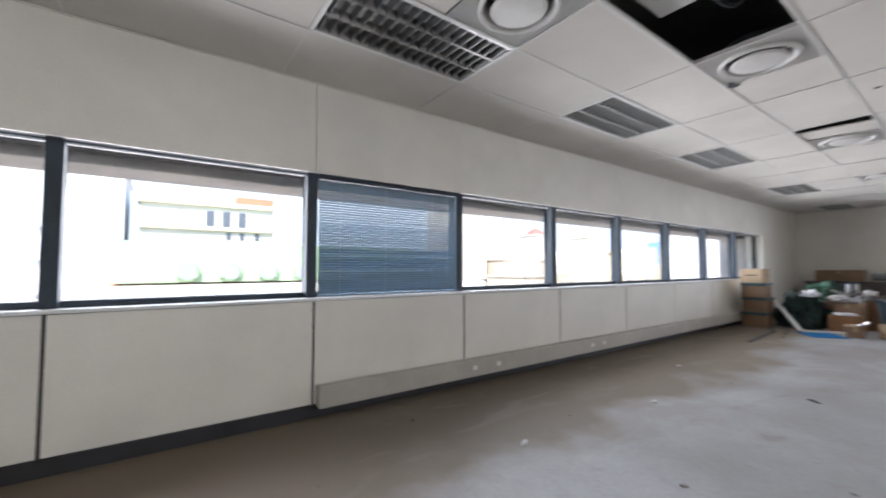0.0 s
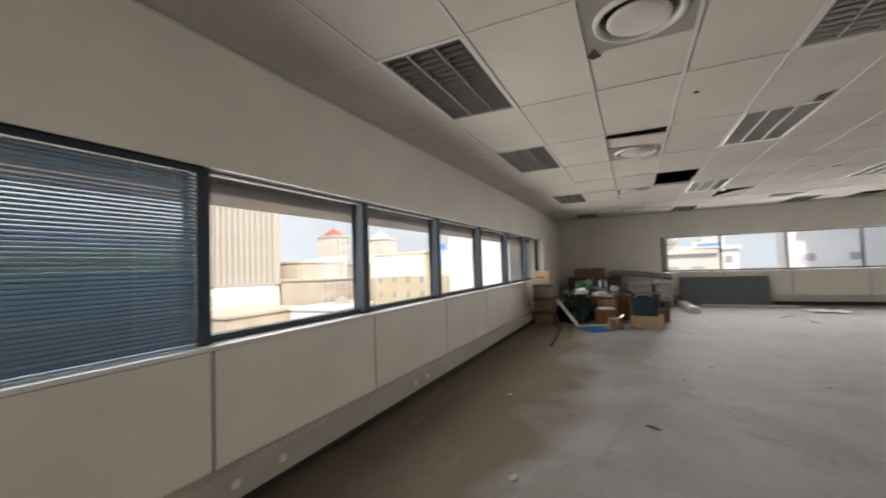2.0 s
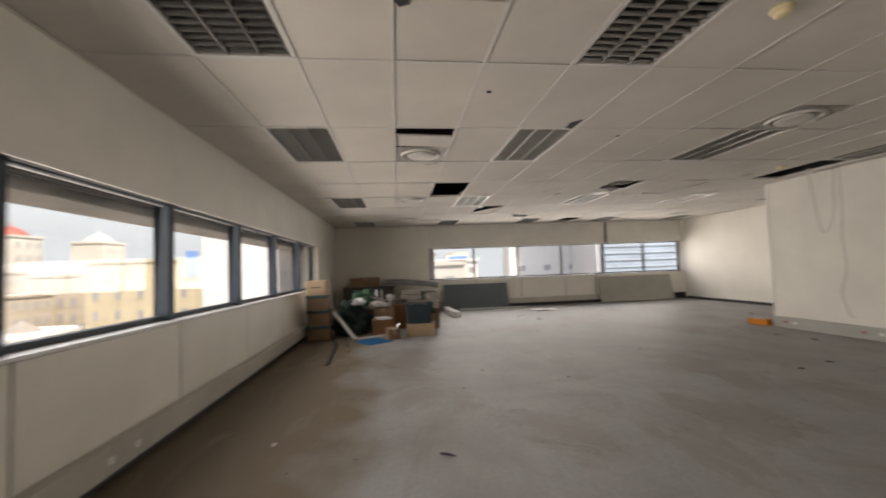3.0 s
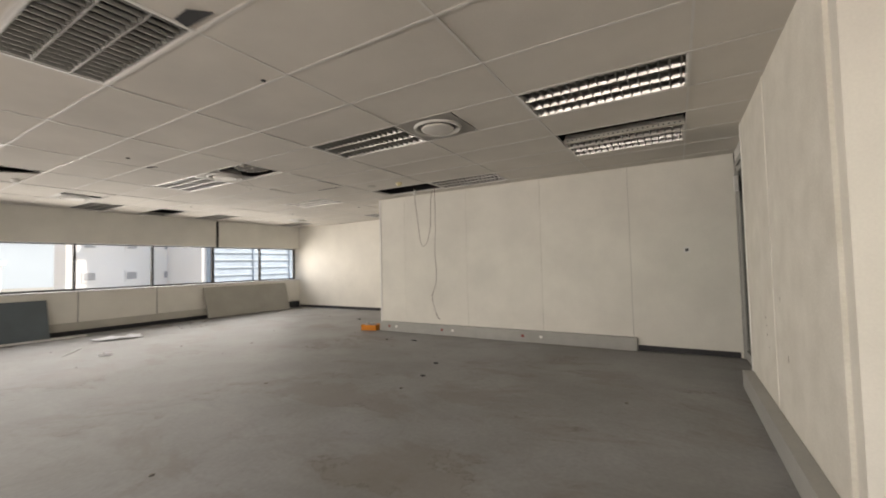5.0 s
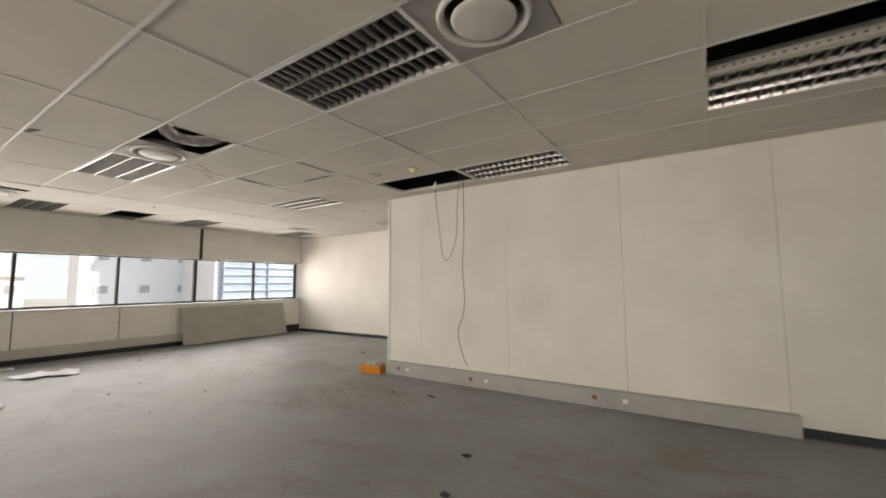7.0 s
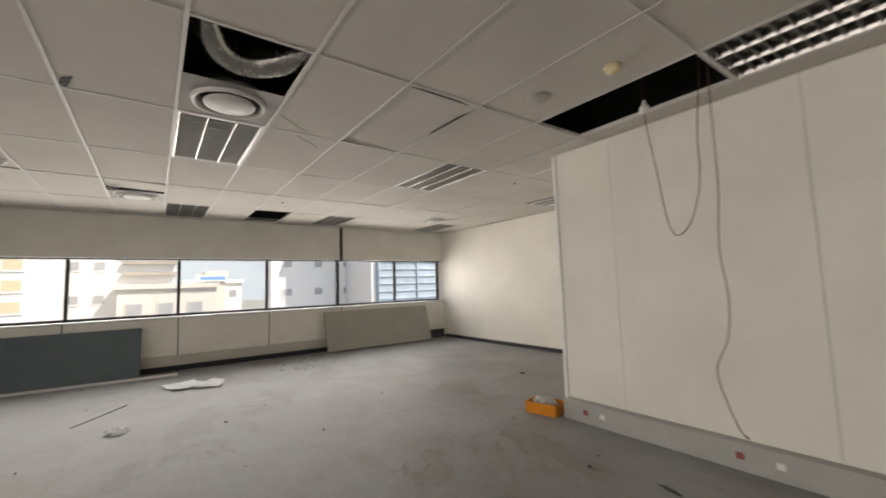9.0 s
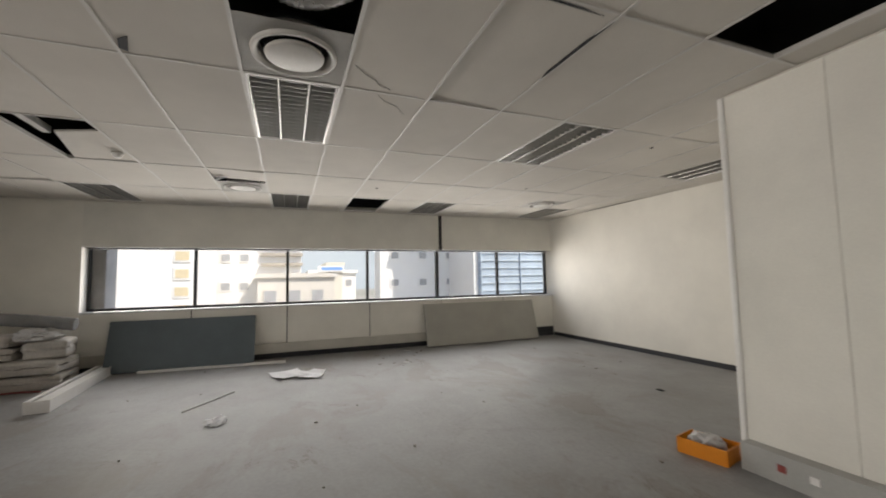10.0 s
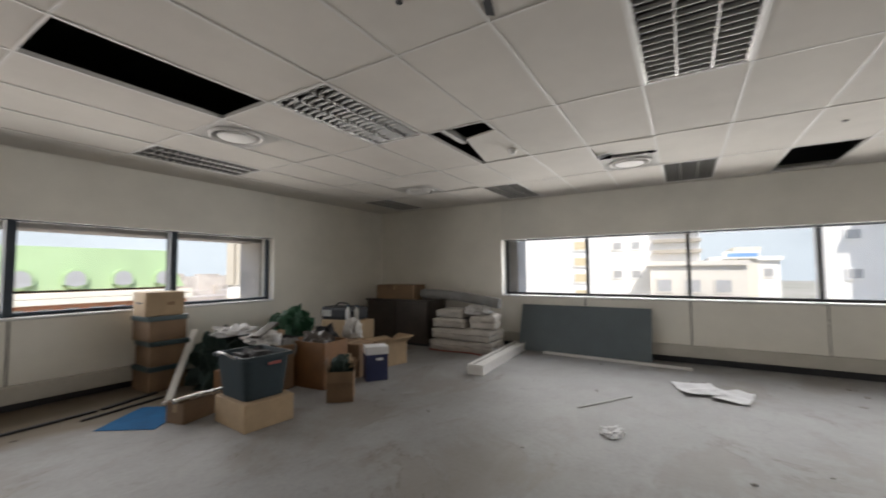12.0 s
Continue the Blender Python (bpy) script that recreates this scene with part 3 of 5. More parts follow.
bx(bm, EAST - 0.022, EAST - 0.0005, SOUTH, NORTH - 0.03, CEIL - 0.008, CEIL - 0.0045)
bx(bm, CX0, CX1 - 0.04, CY + 0.0005, CY + 0.022, CEIL - 0.008, CEIL - 0.0045)
bx(bm, CX1 + 0.02, EAST - 0.03, SOUTH + 0.0005, SOUTH + 0.022, CEIL - 0.008, CEIL - 0.0045)
solid("trim_ceiling_edge", bm, M_WALL, "thin cream edge angle under the ceiling", "trim", "structure")

# ---- recessed louvre lights ----
LX, LY = PX - 0.03, PY - 0.03
lamp = thing("ceiling_light", "recessed fluorescent light with mirrored louvre, switched off", "ceiling light", group="recessed ceiling lights")
bm = bmesh.new()
for s in (-1, 1):
    bx(bm, -LX / 2, LX / 2, s * LY / 2 - 0.008, s * LY / 2 + 0.008, -0.002, 0.012)
    bx(bm, s * LX / 2 - 0.008, s * LX / 2 + 0.008, -LY / 2 + 0.008, LY / 2 - 0.008, -0.002, 0.012)
part("frame", bm, M_WHITE, lamp, "thin white rim")
bm = bmesh.new()
bx(bm, -LX / 2, LX / 2, -LY / 2, LY / 2, 0.092, 0.1)
for s in (-1, 1):
    bx(bm, -LX / 2, LX / 2, s * (LY / 2 - 0.002) - 0.003, s * (LY / 2 - 0.002) + 0.003, 0.012, 0.092)
    bx(bm, s * (LX / 2 - 0.002) - 0.003, s * (LX / 2 - 0.002) + 0.003, -LY / 2, LY / 2, 0.012, 0.092)
part("housing", bm, M_TRAY, lamp, "grey sheet steel tray")


def blade(bm, length, w_low, w_top, z0, z1, along):
    """A bar of tapered section, narrow below and wide above, with hollow flanks."""
    prof = [(-w_low / 2, z0), (-w_top / 2 - 0.15 * (w_low - w_top), (z0 * 0.6 + z1 * 0.4)), (-w_top / 2, z1), (w_top / 2, z1), (w_top / 2 + 0.15 * (w_low - w_top), (z0 * 0.6 + z1 * 0.4)), (w_low / 2, z0)]
    ends = []
    for s in (-length / 2, length / 2):
        ends.append([bm.verts.new((s, u, z) if along == "x" else (u, s, z)) for u, z in prof])
    n = len(prof)
    for i in range(n):
        bm.faces.new((ends[0][i], ends[0][(i + 1) % n], ends[1][(i + 1) % n], ends[1][i]))
    bm.faces.new(ends[0])
    bm.faces.new(list(reversed(ends[1])))


for y in (-LY / 6, LY / 6):
    bm = bmesh.new()
    blade(bm, LX - 0.02, 0.008, 0.026, 0.001, 0.058, "x")
    ob = part("divider", bm, M_ALU, lamp)
    ob.location = (0, y, 0)
for y in (-LY / 2 + 0.014, LY / 2 - 0.014):
    bm = bmesh.new()
    blade(bm, LX - 0.02, 0.007, 0.026, 0.0, 0.058, "x")
    ob = part("side_reflector", bm, M_ALU, lamp)
    ob.location = (0, y, 0)
bm = bmesh.new()
blade(bm, LY - 0.03, 0.005, 0.024, 0.003, 0.05, "y")
blade_me = mesh_of("cross_blade", bm, M_BLADE)
for i in range(17):
    piece("cross_blade", blade_me, lamp, (-LX / 2 + LX * (i + 0.5) / 17, 0, 0))
tb = bmesh.new()
sweep(tb, [(-LX / 2 + 0.02, 0, 0), (0, 0, 0), (LX / 2 - 0.02, 0, 0)], 0.013, 10, steps=2)
tube_me = mesh_of("tube", tb, M_TUBE)
for y in (-LY / 3, 0, LY / 3):
    piece("tube", tube_me, lamp, (0, y, 0.073))
first = True
for c, r in LIGHTS:
    x0, x1, y0, y1 = cell(c, r)
    if first:
        lamp.matrix_basis = pose((x0 + x1) / 2, (y0 + y1) / 2, CEIL)
        first = False
    else:
        copy_thing(lamp, pose((x0 + x1) / 2, (y0 + y1) / 2, CEIL, 0.3 * random.uniform(-1, 1), 0.3 * random.uniform(-1, 1), 0))
x0, x1, y0, y1 = cell(-1, 10)
copy_thing(lamp, pose((x0 + x1) / 2, -3.79, CEIL + 0.005, 1.2, 0, 0))["label"] = "recessed louvre light pushed half out of its place"

# ---- air diffusers ----
dif = thing("air_diffuser", "white round air diffuser in a square plate", "air vent", group="ceiling air diffusers")
bm = bmesh.new()
h = PX / 4 - 0.004
hy = PY / 2 - 0.006
R = 0.215
seg = 48
circ = [bm.verts.new((R * math.cos(2 * math.pi * k / seg), R * math.sin(2 * math.pi * k / seg), 0)) for k in range(seg)]
edge = []
for k in range(seg):
    a = 2 * math.pi * k / seg
    ca, sa = math.cos(a), math.sin(a)
    q = min(h / abs(ca) if abs(ca) > 1e-6 else 9, hy / abs(sa) if abs(sa) > 1e-6 else 9)
    edge.append(bm.verts.new((q * ca, q * sa, 0)))
for k in range(seg):
    bm.faces.new((circ[k], circ[(k + 1) % seg], edge[(k + 1) % seg], edge[k]))
bmesh.ops.solidify(bm, geom=bm.faces[:], thickness=0.004)
part("plate", bm, M_VENT, dif)
bm = bmesh.new()
ring(bm, [(0.235, 0.0), (0.23, -0.018), (0.215, -0.022), (0.2, -0.006), (0.195, 0.03), (0.19, 0.08), (0.205, 0.08), (0.215, 0.02), (0.222, 0.001)], 48)
part("ring", bm, M_VENT, dif, "raised round collar")
bm = bmesh.new()
ring(bm, [(0.0005, -0.03), (0.14, -0.028), (0.158, -0.022), (0.163, -0.012), (0.155, -0.004), (0.0005, 0.0)], 48)
part("disc", bm, M_VENT, dif, "central round disc")
bm = bmesh.new()
cyl(bm, 0, 0, 0.0, 0.08, 0.03, seg=12)
part("spindle", bm, M_DARK, dif)
bm = bmesh.new()
ring(bm, [(0.0005, 0.081), (0.2, 0.081), (0.2, 0.12), (0.0005, 0.12)], 32)
part("box", bm, M_DARK, dif, "dark duct box")
for i, (c, r, east) in enumerate(DIFFUSERS):
    x0, x1, y0, y1 = cell(c, r)
    m = pose(x0 + PX * (0.75 if east else 0.25), (y0 + y1) / 2, CEIL + 0.002)
    if i == 0:
        dif.matrix_basis = m
    else:
        copy_thing(dif, m)

# ---- in the ceiling holes ----
bm = bmesh.new()
sweep(bm, [(8.62, -1.9, 3.0), (8.78, -1.97, 2.84), (8.9, -2.06, 2.77), (8.93, -2.2, 2.75), (8.84, -2.36, 2.76), (8.64, -2.6, 2.84), (8.36, -2.9, 3.05)], 0.085, 18, 0.03, 12)
solid("flexible_duct", bm, M_FOIL, "crumpled silver foil duct above a missing tile", "duct")
bm = bmesh.new()
bx(bm, 2.3, 3.0, 1.2, 1.75, 2.74, 3.0, 0.02)
solid("duct_box", bm, M_WHITE, "pale sheet metal duct above a missing tile", "duct", m=pose(0, 0, 0.0))
bm = bmesh.new()
sweep(bm, [(3.3, 1.2, 3.0), (3.25, 1.4, 2.75), (3.05, 1.5, 2.8), (2.9, 1.7, 3.0)], 0.012, 8)
solid("loose_cable", bm, M_BLACK, "black cable looping in the ceiling void", "cable")
bm = bmesh.new()
bx(bm, 10.9, 11.35, -0.2, -0.14, 2.66, 2.72, 0.004)
solid("hanger_rail", bm, M_WHITE, "white steel channel showing in a ceiling hole", "rail")
bm = bmesh.new()
bx(bm, 3.58, 4.77, -3.49, -3.45, CEIL + 0.0045, CEIL + 0.05, 0.002)
rail = thing("ceiling_rail", "perforated beige rail beside the displaced light", "rail")
part("bar", bm, M_TRUNK2, rail)
bm = bmesh.new()
cyl(bm, 0, 0, -0.001, 0.001, 0.008, seg=10, axis="Y")
hole_me = mesh_of("hole", bm, M_DARK)
for i in range(24):
    piece("hole", hole_me, rail, (3.62 + 0.048 * i, -3.4492, CEIL + 0.03))

# ---- detectors and ceiling marks ----
def detector(x, y, r, label, material):
    d = thing("smoke_detector", label, "detector", pose(x, y, CEIL))
    b2 = bmesh.new()
    ring(b2, [(0.0005, 0.001), (r, 0.001), (r, -0.014), (r * 0.93, -0.02), (0.0005, -0.021)], 28)
    part("base", b2, material, d)
    b2 = bmesh.new()
    ring(b2, [(r * 0.72, -0.02), (r * 0.7, -0.038), (r * 0.5, -0.048), (0.0005, -0.05)], 28)
    part("head", b2, material, d)
    return d


detector(4.13, -0.345, 0.055, "yellowed beige smoke detector on the ceiling", M_BEIGE)
detector(7.56, -4.01, 0.052, "yellowed beige smoke detector beside the ceiling hole", M_BEIGE)
detector(11.72, -0.55, 0.05, "white smoke detector on a slipped ceiling tile", M_WHITE)
bm = bmesh.new()
ring(bm, [(0.0005, -0.008), (0.07, -0.008), (0.082, 0.001)], 30, (8.09, -3.95, CEIL))
solid("cover_disc", bm, M_TRUNK2, "flat grey round cover on the ceiling", "cover")
random.seed(11)
for x, y in ((9.25, -0.95), (6.2, -0.6), (12.5, -3.3), (9.9, -5.6), (5.2, 1.05), (8.95, -5.68), (11.9, -5.4)):
    bm = bmesh.new()
    cyl(bm, x, y, CEIL - 0.006, CEIL + 0.002, 0.018, 0.014, 10)
    solid("ceiling_hook", bm, M_DARK, "small dark fixing screwed into a ceiling tile", "fixing", group="ceiling fixings")

# broken corners of tiles: thin dark plates painted as the gaps' shade
def chip_gap(x, y, w, d, turn):
    b2 = bmesh.new()
    pts = [(-w / 2, -d / 2), (w / 2, -d / 2 * 0.2), (w * 0.35, d / 2), (-w * 0.2, d * 0.35)]
    low = [b2.verts.new((p[0], p[1], 0)) for p in pts]
    top = [b2.verts.new((p[0], p[1], 0.004)) for p in pts]
    b2.faces.new(low)
    b2.faces.new(list(reversed(top)))
    for i in range(4):
        b2.faces.new((low[i], low[(i + 1) % 4], top[(i + 1) % 4], top[i]))
    solid("tile_break", b2, M_DARK, "dark plate standing in for the shaded gap at a broken ceiling tile", "damage", group="broken tile corners", kind="structure", m=pose(x, y, CEIL - 0.0042, 0, 0, turn))


chip_gap(9.5, -1.3, 0.17, 0.06, 8)
chip_gap(5.87, 0.05, 0.24, 0.12, -10)
chip_gap(12.5, -1.33, 0.22, 0.1, 30)
chip_gap(4.18, 1.735, 0.11, 0.1, -40)
chip_gap(8.77, -3.668, 0.62, 0.03, 0)
chip_gap(8.435, -3.35, 0.5, 0.02, 90)
chip_gap(12.7, -7.75, 1.25, 0.03, 0)

def ceiling_crack(pts):
    """A hairline crack in a tile."""
    b2 = bmesh.new()
    sweep(b2, [(x, y, CEIL - 0.0005) for x, y in pts], 0.0016, 6, 0.25, 6)
    solid("tile_crack", b2, M_DARK, "hairline crack across a ceiling tile", "damage", "structure", "tile cracks")


ceiling_crack([(9.32, -2.5), (9.4, -2.58), (9.46, -2.66), (9.5, -2.68), (9.56, -2.78)])
ceiling_crack([(9.66, -2.72), (9.74, -2.78), (9.8, -2.88), (9.92, -2.97)])
ceiling_crack([(7.2, 1.22), (7.3, 1.3), (7.33, 1.4)])

# ---- trunking ----
def trunking(name, x0, x1, y0, y1, z0, z1, label, material):
    t = thing(name, label, "trunking", kind="")
    part("body", one(x0, x1, y0, y1, z0, z1, 0.004), material, t)
    return t


tn = trunking("cable_trunking", BAY0 + BAY + 0.02, 14.0, NORTH - 0.1, NORTH - 0.0125, 0.085, 0.25, "beige dado trunking low on the window wall", M_TRUNK2)
te = trunking("cable_trunking", EAST - 0.09, EAST - 0.0125, -6.9, 2.0, 0.1, 0.262, "beige dado trunking low on the end wall", M_TRUNK2)
tc = trunking("cable_trunking", 4.23, CX1 - 0.035, CY + 0.0005, CY + 0.1, 0.0, 0.182, "grey steel trunking at the foot of the partition", M_TRUNK)
td = trunking("cable_trunking", DX + 0.001, DX + 0.09, -3.74, -1.25, 0.0, 0.168, "grey steel trunking at the foot of the short wall", M_TRUNK)


def outlet(x, y, z, red, parent, face):
    """A small socket on trunking: plate and pins."""
    s = -1 if face == "s" else 1
    b2 = bmesh.new()
    bx(b2, x - 0.024, x + 0.024, y, y + s * 0.006, z - 0.022, z + 0.022, 0.002)
    part("socket", b2, M_RED if red else M_WHITE, parent, "red socket" if red else "white socket")


for x, red in ((8.62, 1), (8.45, 0), (7.42, 1), (7.2, 0), (5.9, 1), (5.6, 0)):
    outlet(x, CY + 0.1, 0.1, red, tc, "n")
for x in (2.98, 3.3, 4.95, 5.2):
    outlet(x, NORTH - 0.1, 0.17, 0, tn, "s")
box = thing("wall_socket", "square white wall socket on the partition", "socket", pose(3.583, CY, 1.398))
part("plate", one(-0.04, 0.04, 0, 0.01, -0.04, 0.04, 0.003), M_WHITE, box)
part("insert", one(-0.018, 0.018, 0.01, 0.014, -0.018, 0.018, 0.002), M_DARK, box)

# ---- venetian blind ----
bx0, bx1 = BAY0 + BAY + 0.05, BAY0 + 2 * BAY - 0.05
blind = thing("venetian_blind", "lowered blue-grey venetian blind with open slats", "blind", pose((bx0 + bx1) / 2, NORTH + 0.075, 0))
w = bx1 - bx0
part("headrail", one(-w / 2, w / 2, -0.02, 0.02, HEAD - 0.03, HEAD + 0.005, 0.003), M_FRAME, blind)
part("bottom_rail", one(-w / 2, w / 2, -0.014, 0.014, SILL + 0.032, SILL + 0.046, 0.003), M_SLAT, blind)
sm = bmesh.new()
n = 5
rows = []
for i in range(n + 1):
    u = -0.017 + 0.034 * i / n
    zz = 0.0025 * (1 - (u / 0.017) ** 2)
    rows.append([sm.verts.new((s * w / 2, u, zz + u * 0.63)) for s in (-1, 1)])
for p, q in zip(rows, rows[1:]):
    f = sm.faces.new((p[0], p[1], q[1], q[0]))
    f.smooth = True
bmesh.ops.solidify(sm, geom=sm.faces[:], thickness=0.0006)
slat_me = mesh_of("slat", sm, M_SLAT)
count = 44
for i in range(count):
    ob = piece("slat", slat_me, blind, (0, 0, SILL + 0.06 + (HEAD - 0.05 - SILL - 0.06) * i / (count - 1)))
    ob.rotation_euler = (radians(random.gauss(0, 1.5)), 0, 0)
for x in (-w / 2 + 0.18, -0.1, w / 2 - 0.3, w / 2 - 0.12):
    bm = bmesh.new()
    sweep(bm, [(x, -0.017, HEAD - 0.03), (x, -0.017, 1.3), (x, -0.017, SILL + 0.05)], 0.0014, 6, steps=2)
    part("cord", bm, M_PAPER, blind)

# ---- hanging cables ----
cab = thing("hanging_cable", "thin brown cable looping down from a ceiling hole", "cable")
bm = bmesh.new()
sweep(bm, [(7.705, -4.650, 3.0), (7.695, -4.650, 2.5), (7.645, -4.650, 2.1), (7.595, -4.650, 1.72), (7.535, -4.650, 1.61), (7.445, -4.650, 1.7), (7.375, -4.650, 1.95), (7.365, -4.650, 2.3), (7.325, -4.650, 2.7), (7.325, -4.650, 3.1)], 0.0036, 8)
part("wire", bm, M_CABLE, cab)
bm = bmesh.new()
ring(bm, [(0.0005, 0.05), (0.012, 0.05), (0.016, 0.02), (0.034, 0.0), (0.034, -0.03), (0.02, -0.045), (0.0005, -0.05)], 20, (7.695, -4.650, 2.58))
part("connector", bm, M_WHITE, cab, "white plastic connector")
bm = bmesh.new()
sweep(bm, [(7.275, -4.650, 3.1), (7.275, -4.650, 2.4), (7.275, -4.650, 1.9), (7.300, -4.650, 1.5), (7.275, -4.650, 1.2), (7.295, -4.650, 0.95), (7.375, -4.660, 0.74), (7.335, -4.650, 0.55), (7.275, -4.650, 0.39), (7.235, -4.650, 0.35), (7.255, -4.650, 0.37)], 0.0036, 8)
solid("hanging_cable", bm, M_CABLE, "long brown cable hanging from a ceiling hole", "cable")

# ---- leaning boards ----
def board(x_top, x_bot, ya, yb, height, thick, material, label):
    a = math.degrees(math.atan2(x_top - x_bot, height))
    ln = math.hypot(x_top - x_bot, height)
    b2 = one(-thick, 0, min(ya, yb), max(ya, yb), 0, ln, 0.004)
    solid("leaning_board", b2, material, label, "board", m=pose(x_bot, 0, thick * math.sin(radians(a)), 0, a, 0))


board(14.575, 14.33, 0.40, -1.62, 0.745, 0.03, M_GREY, "slate grey office screen leaning on the end wall")
board(14.565, 14.33, -4.65, -7.18, 0.80, 0.04, M_BOARD, "grey beige board leaning under the end windows")
bm = one(-1.03, 1.03, -0.03, 0.03, 0, 0.035, 0.006)
solid("plastic_channel", bm, M_WHITE, "long white plastic channel lying by the boards", "channel", m=pose(14.18, -1.08, 0, 0, 0, 86))
tray = thing("light_tray", "long white metal tray lying upside down on the floor", "metal tray", pose(13.48, 0.36, 0, 0, 0, 3))
bm = bmesh.new()
bx(bm, -0.98, 0.98, -0.11, -0.1, 0, 0.13, 0.002)
bx(bm, -0.98, 0.98, 0.1, 0.11, 0, 0.13, 0.002)
bx(bm, -0.98, 0.98, -0.099, 0.099, 0.105, 0.115, 0.002)
part("body", bm, M_WHITE, tray)
for s in (-1, 1):
    part("end_plate", one(s * 0.985 - 0.004, s * 0.985 + 0.004, -0.11, 0.11, 0, 0.13), M_WHITE, tray)
bm = one(-0.95, 0.95, 0.04, 0.055, 0.1155, 0.13, 0.002)
part("lip", bm, M_ALU, tray)

# ---- cartons and clutter ----
def carton(x, y, z, sx, sy, sz, turn, material, label, tape=True, lid=None, flaps=None, name="carton"):
    """A carton: walls, base, closed top with a tape line, or open with flaps; lid: a coloured cover."""
    c = thing(name, label, "box", pose(x, y, z, 0, 0, turn))
    hx, hy2 = sx / 2, sy / 2
    b2 = bmesh.new()
    t = 0.006
    if flaps:
        bx(b2, -hx, hx, -hy2, -hy2 + t, 0, sz)
        bx(b2, -hx, hx, hy2 - t, hy2, 0, sz)
        bx(b2, -hx, -hx + t, -hy2 + t, hy2 - t, 0, sz)
        bx(b2, hx - t, hx, -hy2 + t, hy2 - t, 0, sz)
        bx(b2, -hx + t, hx - t, -hy2 + t, hy2 - t, 0, t)
    else:
        bx(b2, -hx, hx, -hy2, hy2, 0, sz, 0.008)
    part("body", b2, material, c)
    if flaps:
        for (sx2, sy2), lift in zip(((-1, 0), (1, 0), (0, -1), (0, 1)), flaps):
            b2 = bmesh.new()
            if sx2:
                bx(b2, 0, 0.5 * sx * 0.8, -hy2, hy2, -t / 2, t / 2)
                m = pose(sx2 * hx, 0, sz, 0, 0, 0 if sx2 > 0 else 180) @ pose(0, 0, 0, 0, -lift, 0)
            else:
                bx(b2, 0, 0.5 * sy * 0.8, -hx, hx, -t / 2, t / 2)
                m = pose(0, sy2 * hy2, sz, 0, 0, 90 * sy2) @ pose(0, 0, 0, 0, -lift, 0)
            f = part("flap", b2, material, c)
            f.matrix_basis = m
    elif tape:
        part("tape", one(-hx - 0.001, hx + 0.001, -0.025, 0.025, sz - 0.09, sz + 0.001), M_CARD2, c, "pale brown tape")
    if lid:
        part("lid", one(-hx - 0.012, hx + 0.012, -hy2 - 0.012, hy2 + 0.012, sz - 0.012, sz + 0.045, 0.008), lid, c, "dark teal lid")
    return c


random.seed(21)
for i, (dx, dy, tn2) in enumerate(((0, 0, 1), (0.01, -0.01, -2), (-0.015, 0.0, 2))):
    carton(10.14 + dx, 3.32 + dy, 0.285 * i, 0.4, 0.4, 0.24, tn2, M_CARD, "brown carton with a dark teal lid in a stack", False, M_TEAL)
top = carton(10.11, 3.33, 0.855, 0.4, 0.36, 0.275, -3, M_CARD2, "pale brown carton on top of the stack")
part("print", one(-0.201, -0.2005, -0.1, 0.1, 0.14, 0.16), M_DARK, top, "dark printed bar")
part("hand_hole", one(0.02, 0.1, -0.1812, -0.18, 0.12, 0.16, 0.0), M_CARD, top)

carton(10.08, 1.37, 0, 0.46, 0.54, 0.235, -5, M_CARD2, "pale brown carton under a dark bin")
binn = thing("storage_bin", "charcoal plastic bin full of rubbish on a carton", "bin", pose(10.08, 1.4, 0.236, 0, 0, -5))
bm = bmesh.new()
lo_r, hi_r, hh = (0.185, 0.225), (0.225, 0.265), 0.38
loops = []
for (a, b), z in (((lo_r[0], lo_r[1]), 0), ((hi_r[0], hi_r[1]), hh), ((hi_r[0] - 0.008, hi_r[1] - 0.008), hh), ((lo_r[0] - 0.006, lo_r[1] - 0.006), 0.008)):
    pts = []
    for k in range(24):
        an = 2 * math.pi * (k + 0.5) / 24
        ca, sa = math.cos(an), math.sin(an)
        p = 0.22
        pts.append(bm.verts.new((a * math.copysign(abs(ca) ** p, ca), b * math.copysign(abs(sa) ** p, sa), z)))
    loops.append(pts)
for p, q in zip(loops, loops[1:]):
    for k in range(24):
        bm.faces.new((p[k], p[(k + 1) % 24], q[(k + 1) % 24], q[k]))
bm.faces.new(loops[0])
bm.faces.new(loops[-1])
part("body", bm, M_BIN, binn)
bm = bmesh.new()
for s in (-1, 1):
    bx(bm, -0.235, 0.235, s * 0.267 - 0.012, s * 0.267 + 0.012, hh - 0.03, hh + 0.004, 0.004)
    bx(bm, s * 0.228 - 0.012, s * 0.228 + 0.012, -0.255, 0.255, hh - 0.03, hh + 0.004, 0.004)
part("rim", bm, M_BIN, binn)
part("marking", one(0.0, 0.12, -0.266, -0.256, 0.29, 0.315), M_RED, binn, "red printed mark")
bm = bmesh.new()
lump(bm, (0, 0, 0.25), (0.18, 0.21, 0.11), 3, 0.4, 3.5)
part("filling", bm, M_BLACK, binn, "black bags")
bm = bmesh.new()
sweep(bm, [(-0.23, 0.16, hh - 0.02), (-0.28, 0.08, hh + 0.03), (-0.28, -0.06, hh + 0.03), (-0.23, -0.14, hh - 0.02)], 0.008, 8, steps=6)
part("handle", bm, M_ALU, binn, "silver wire handle")

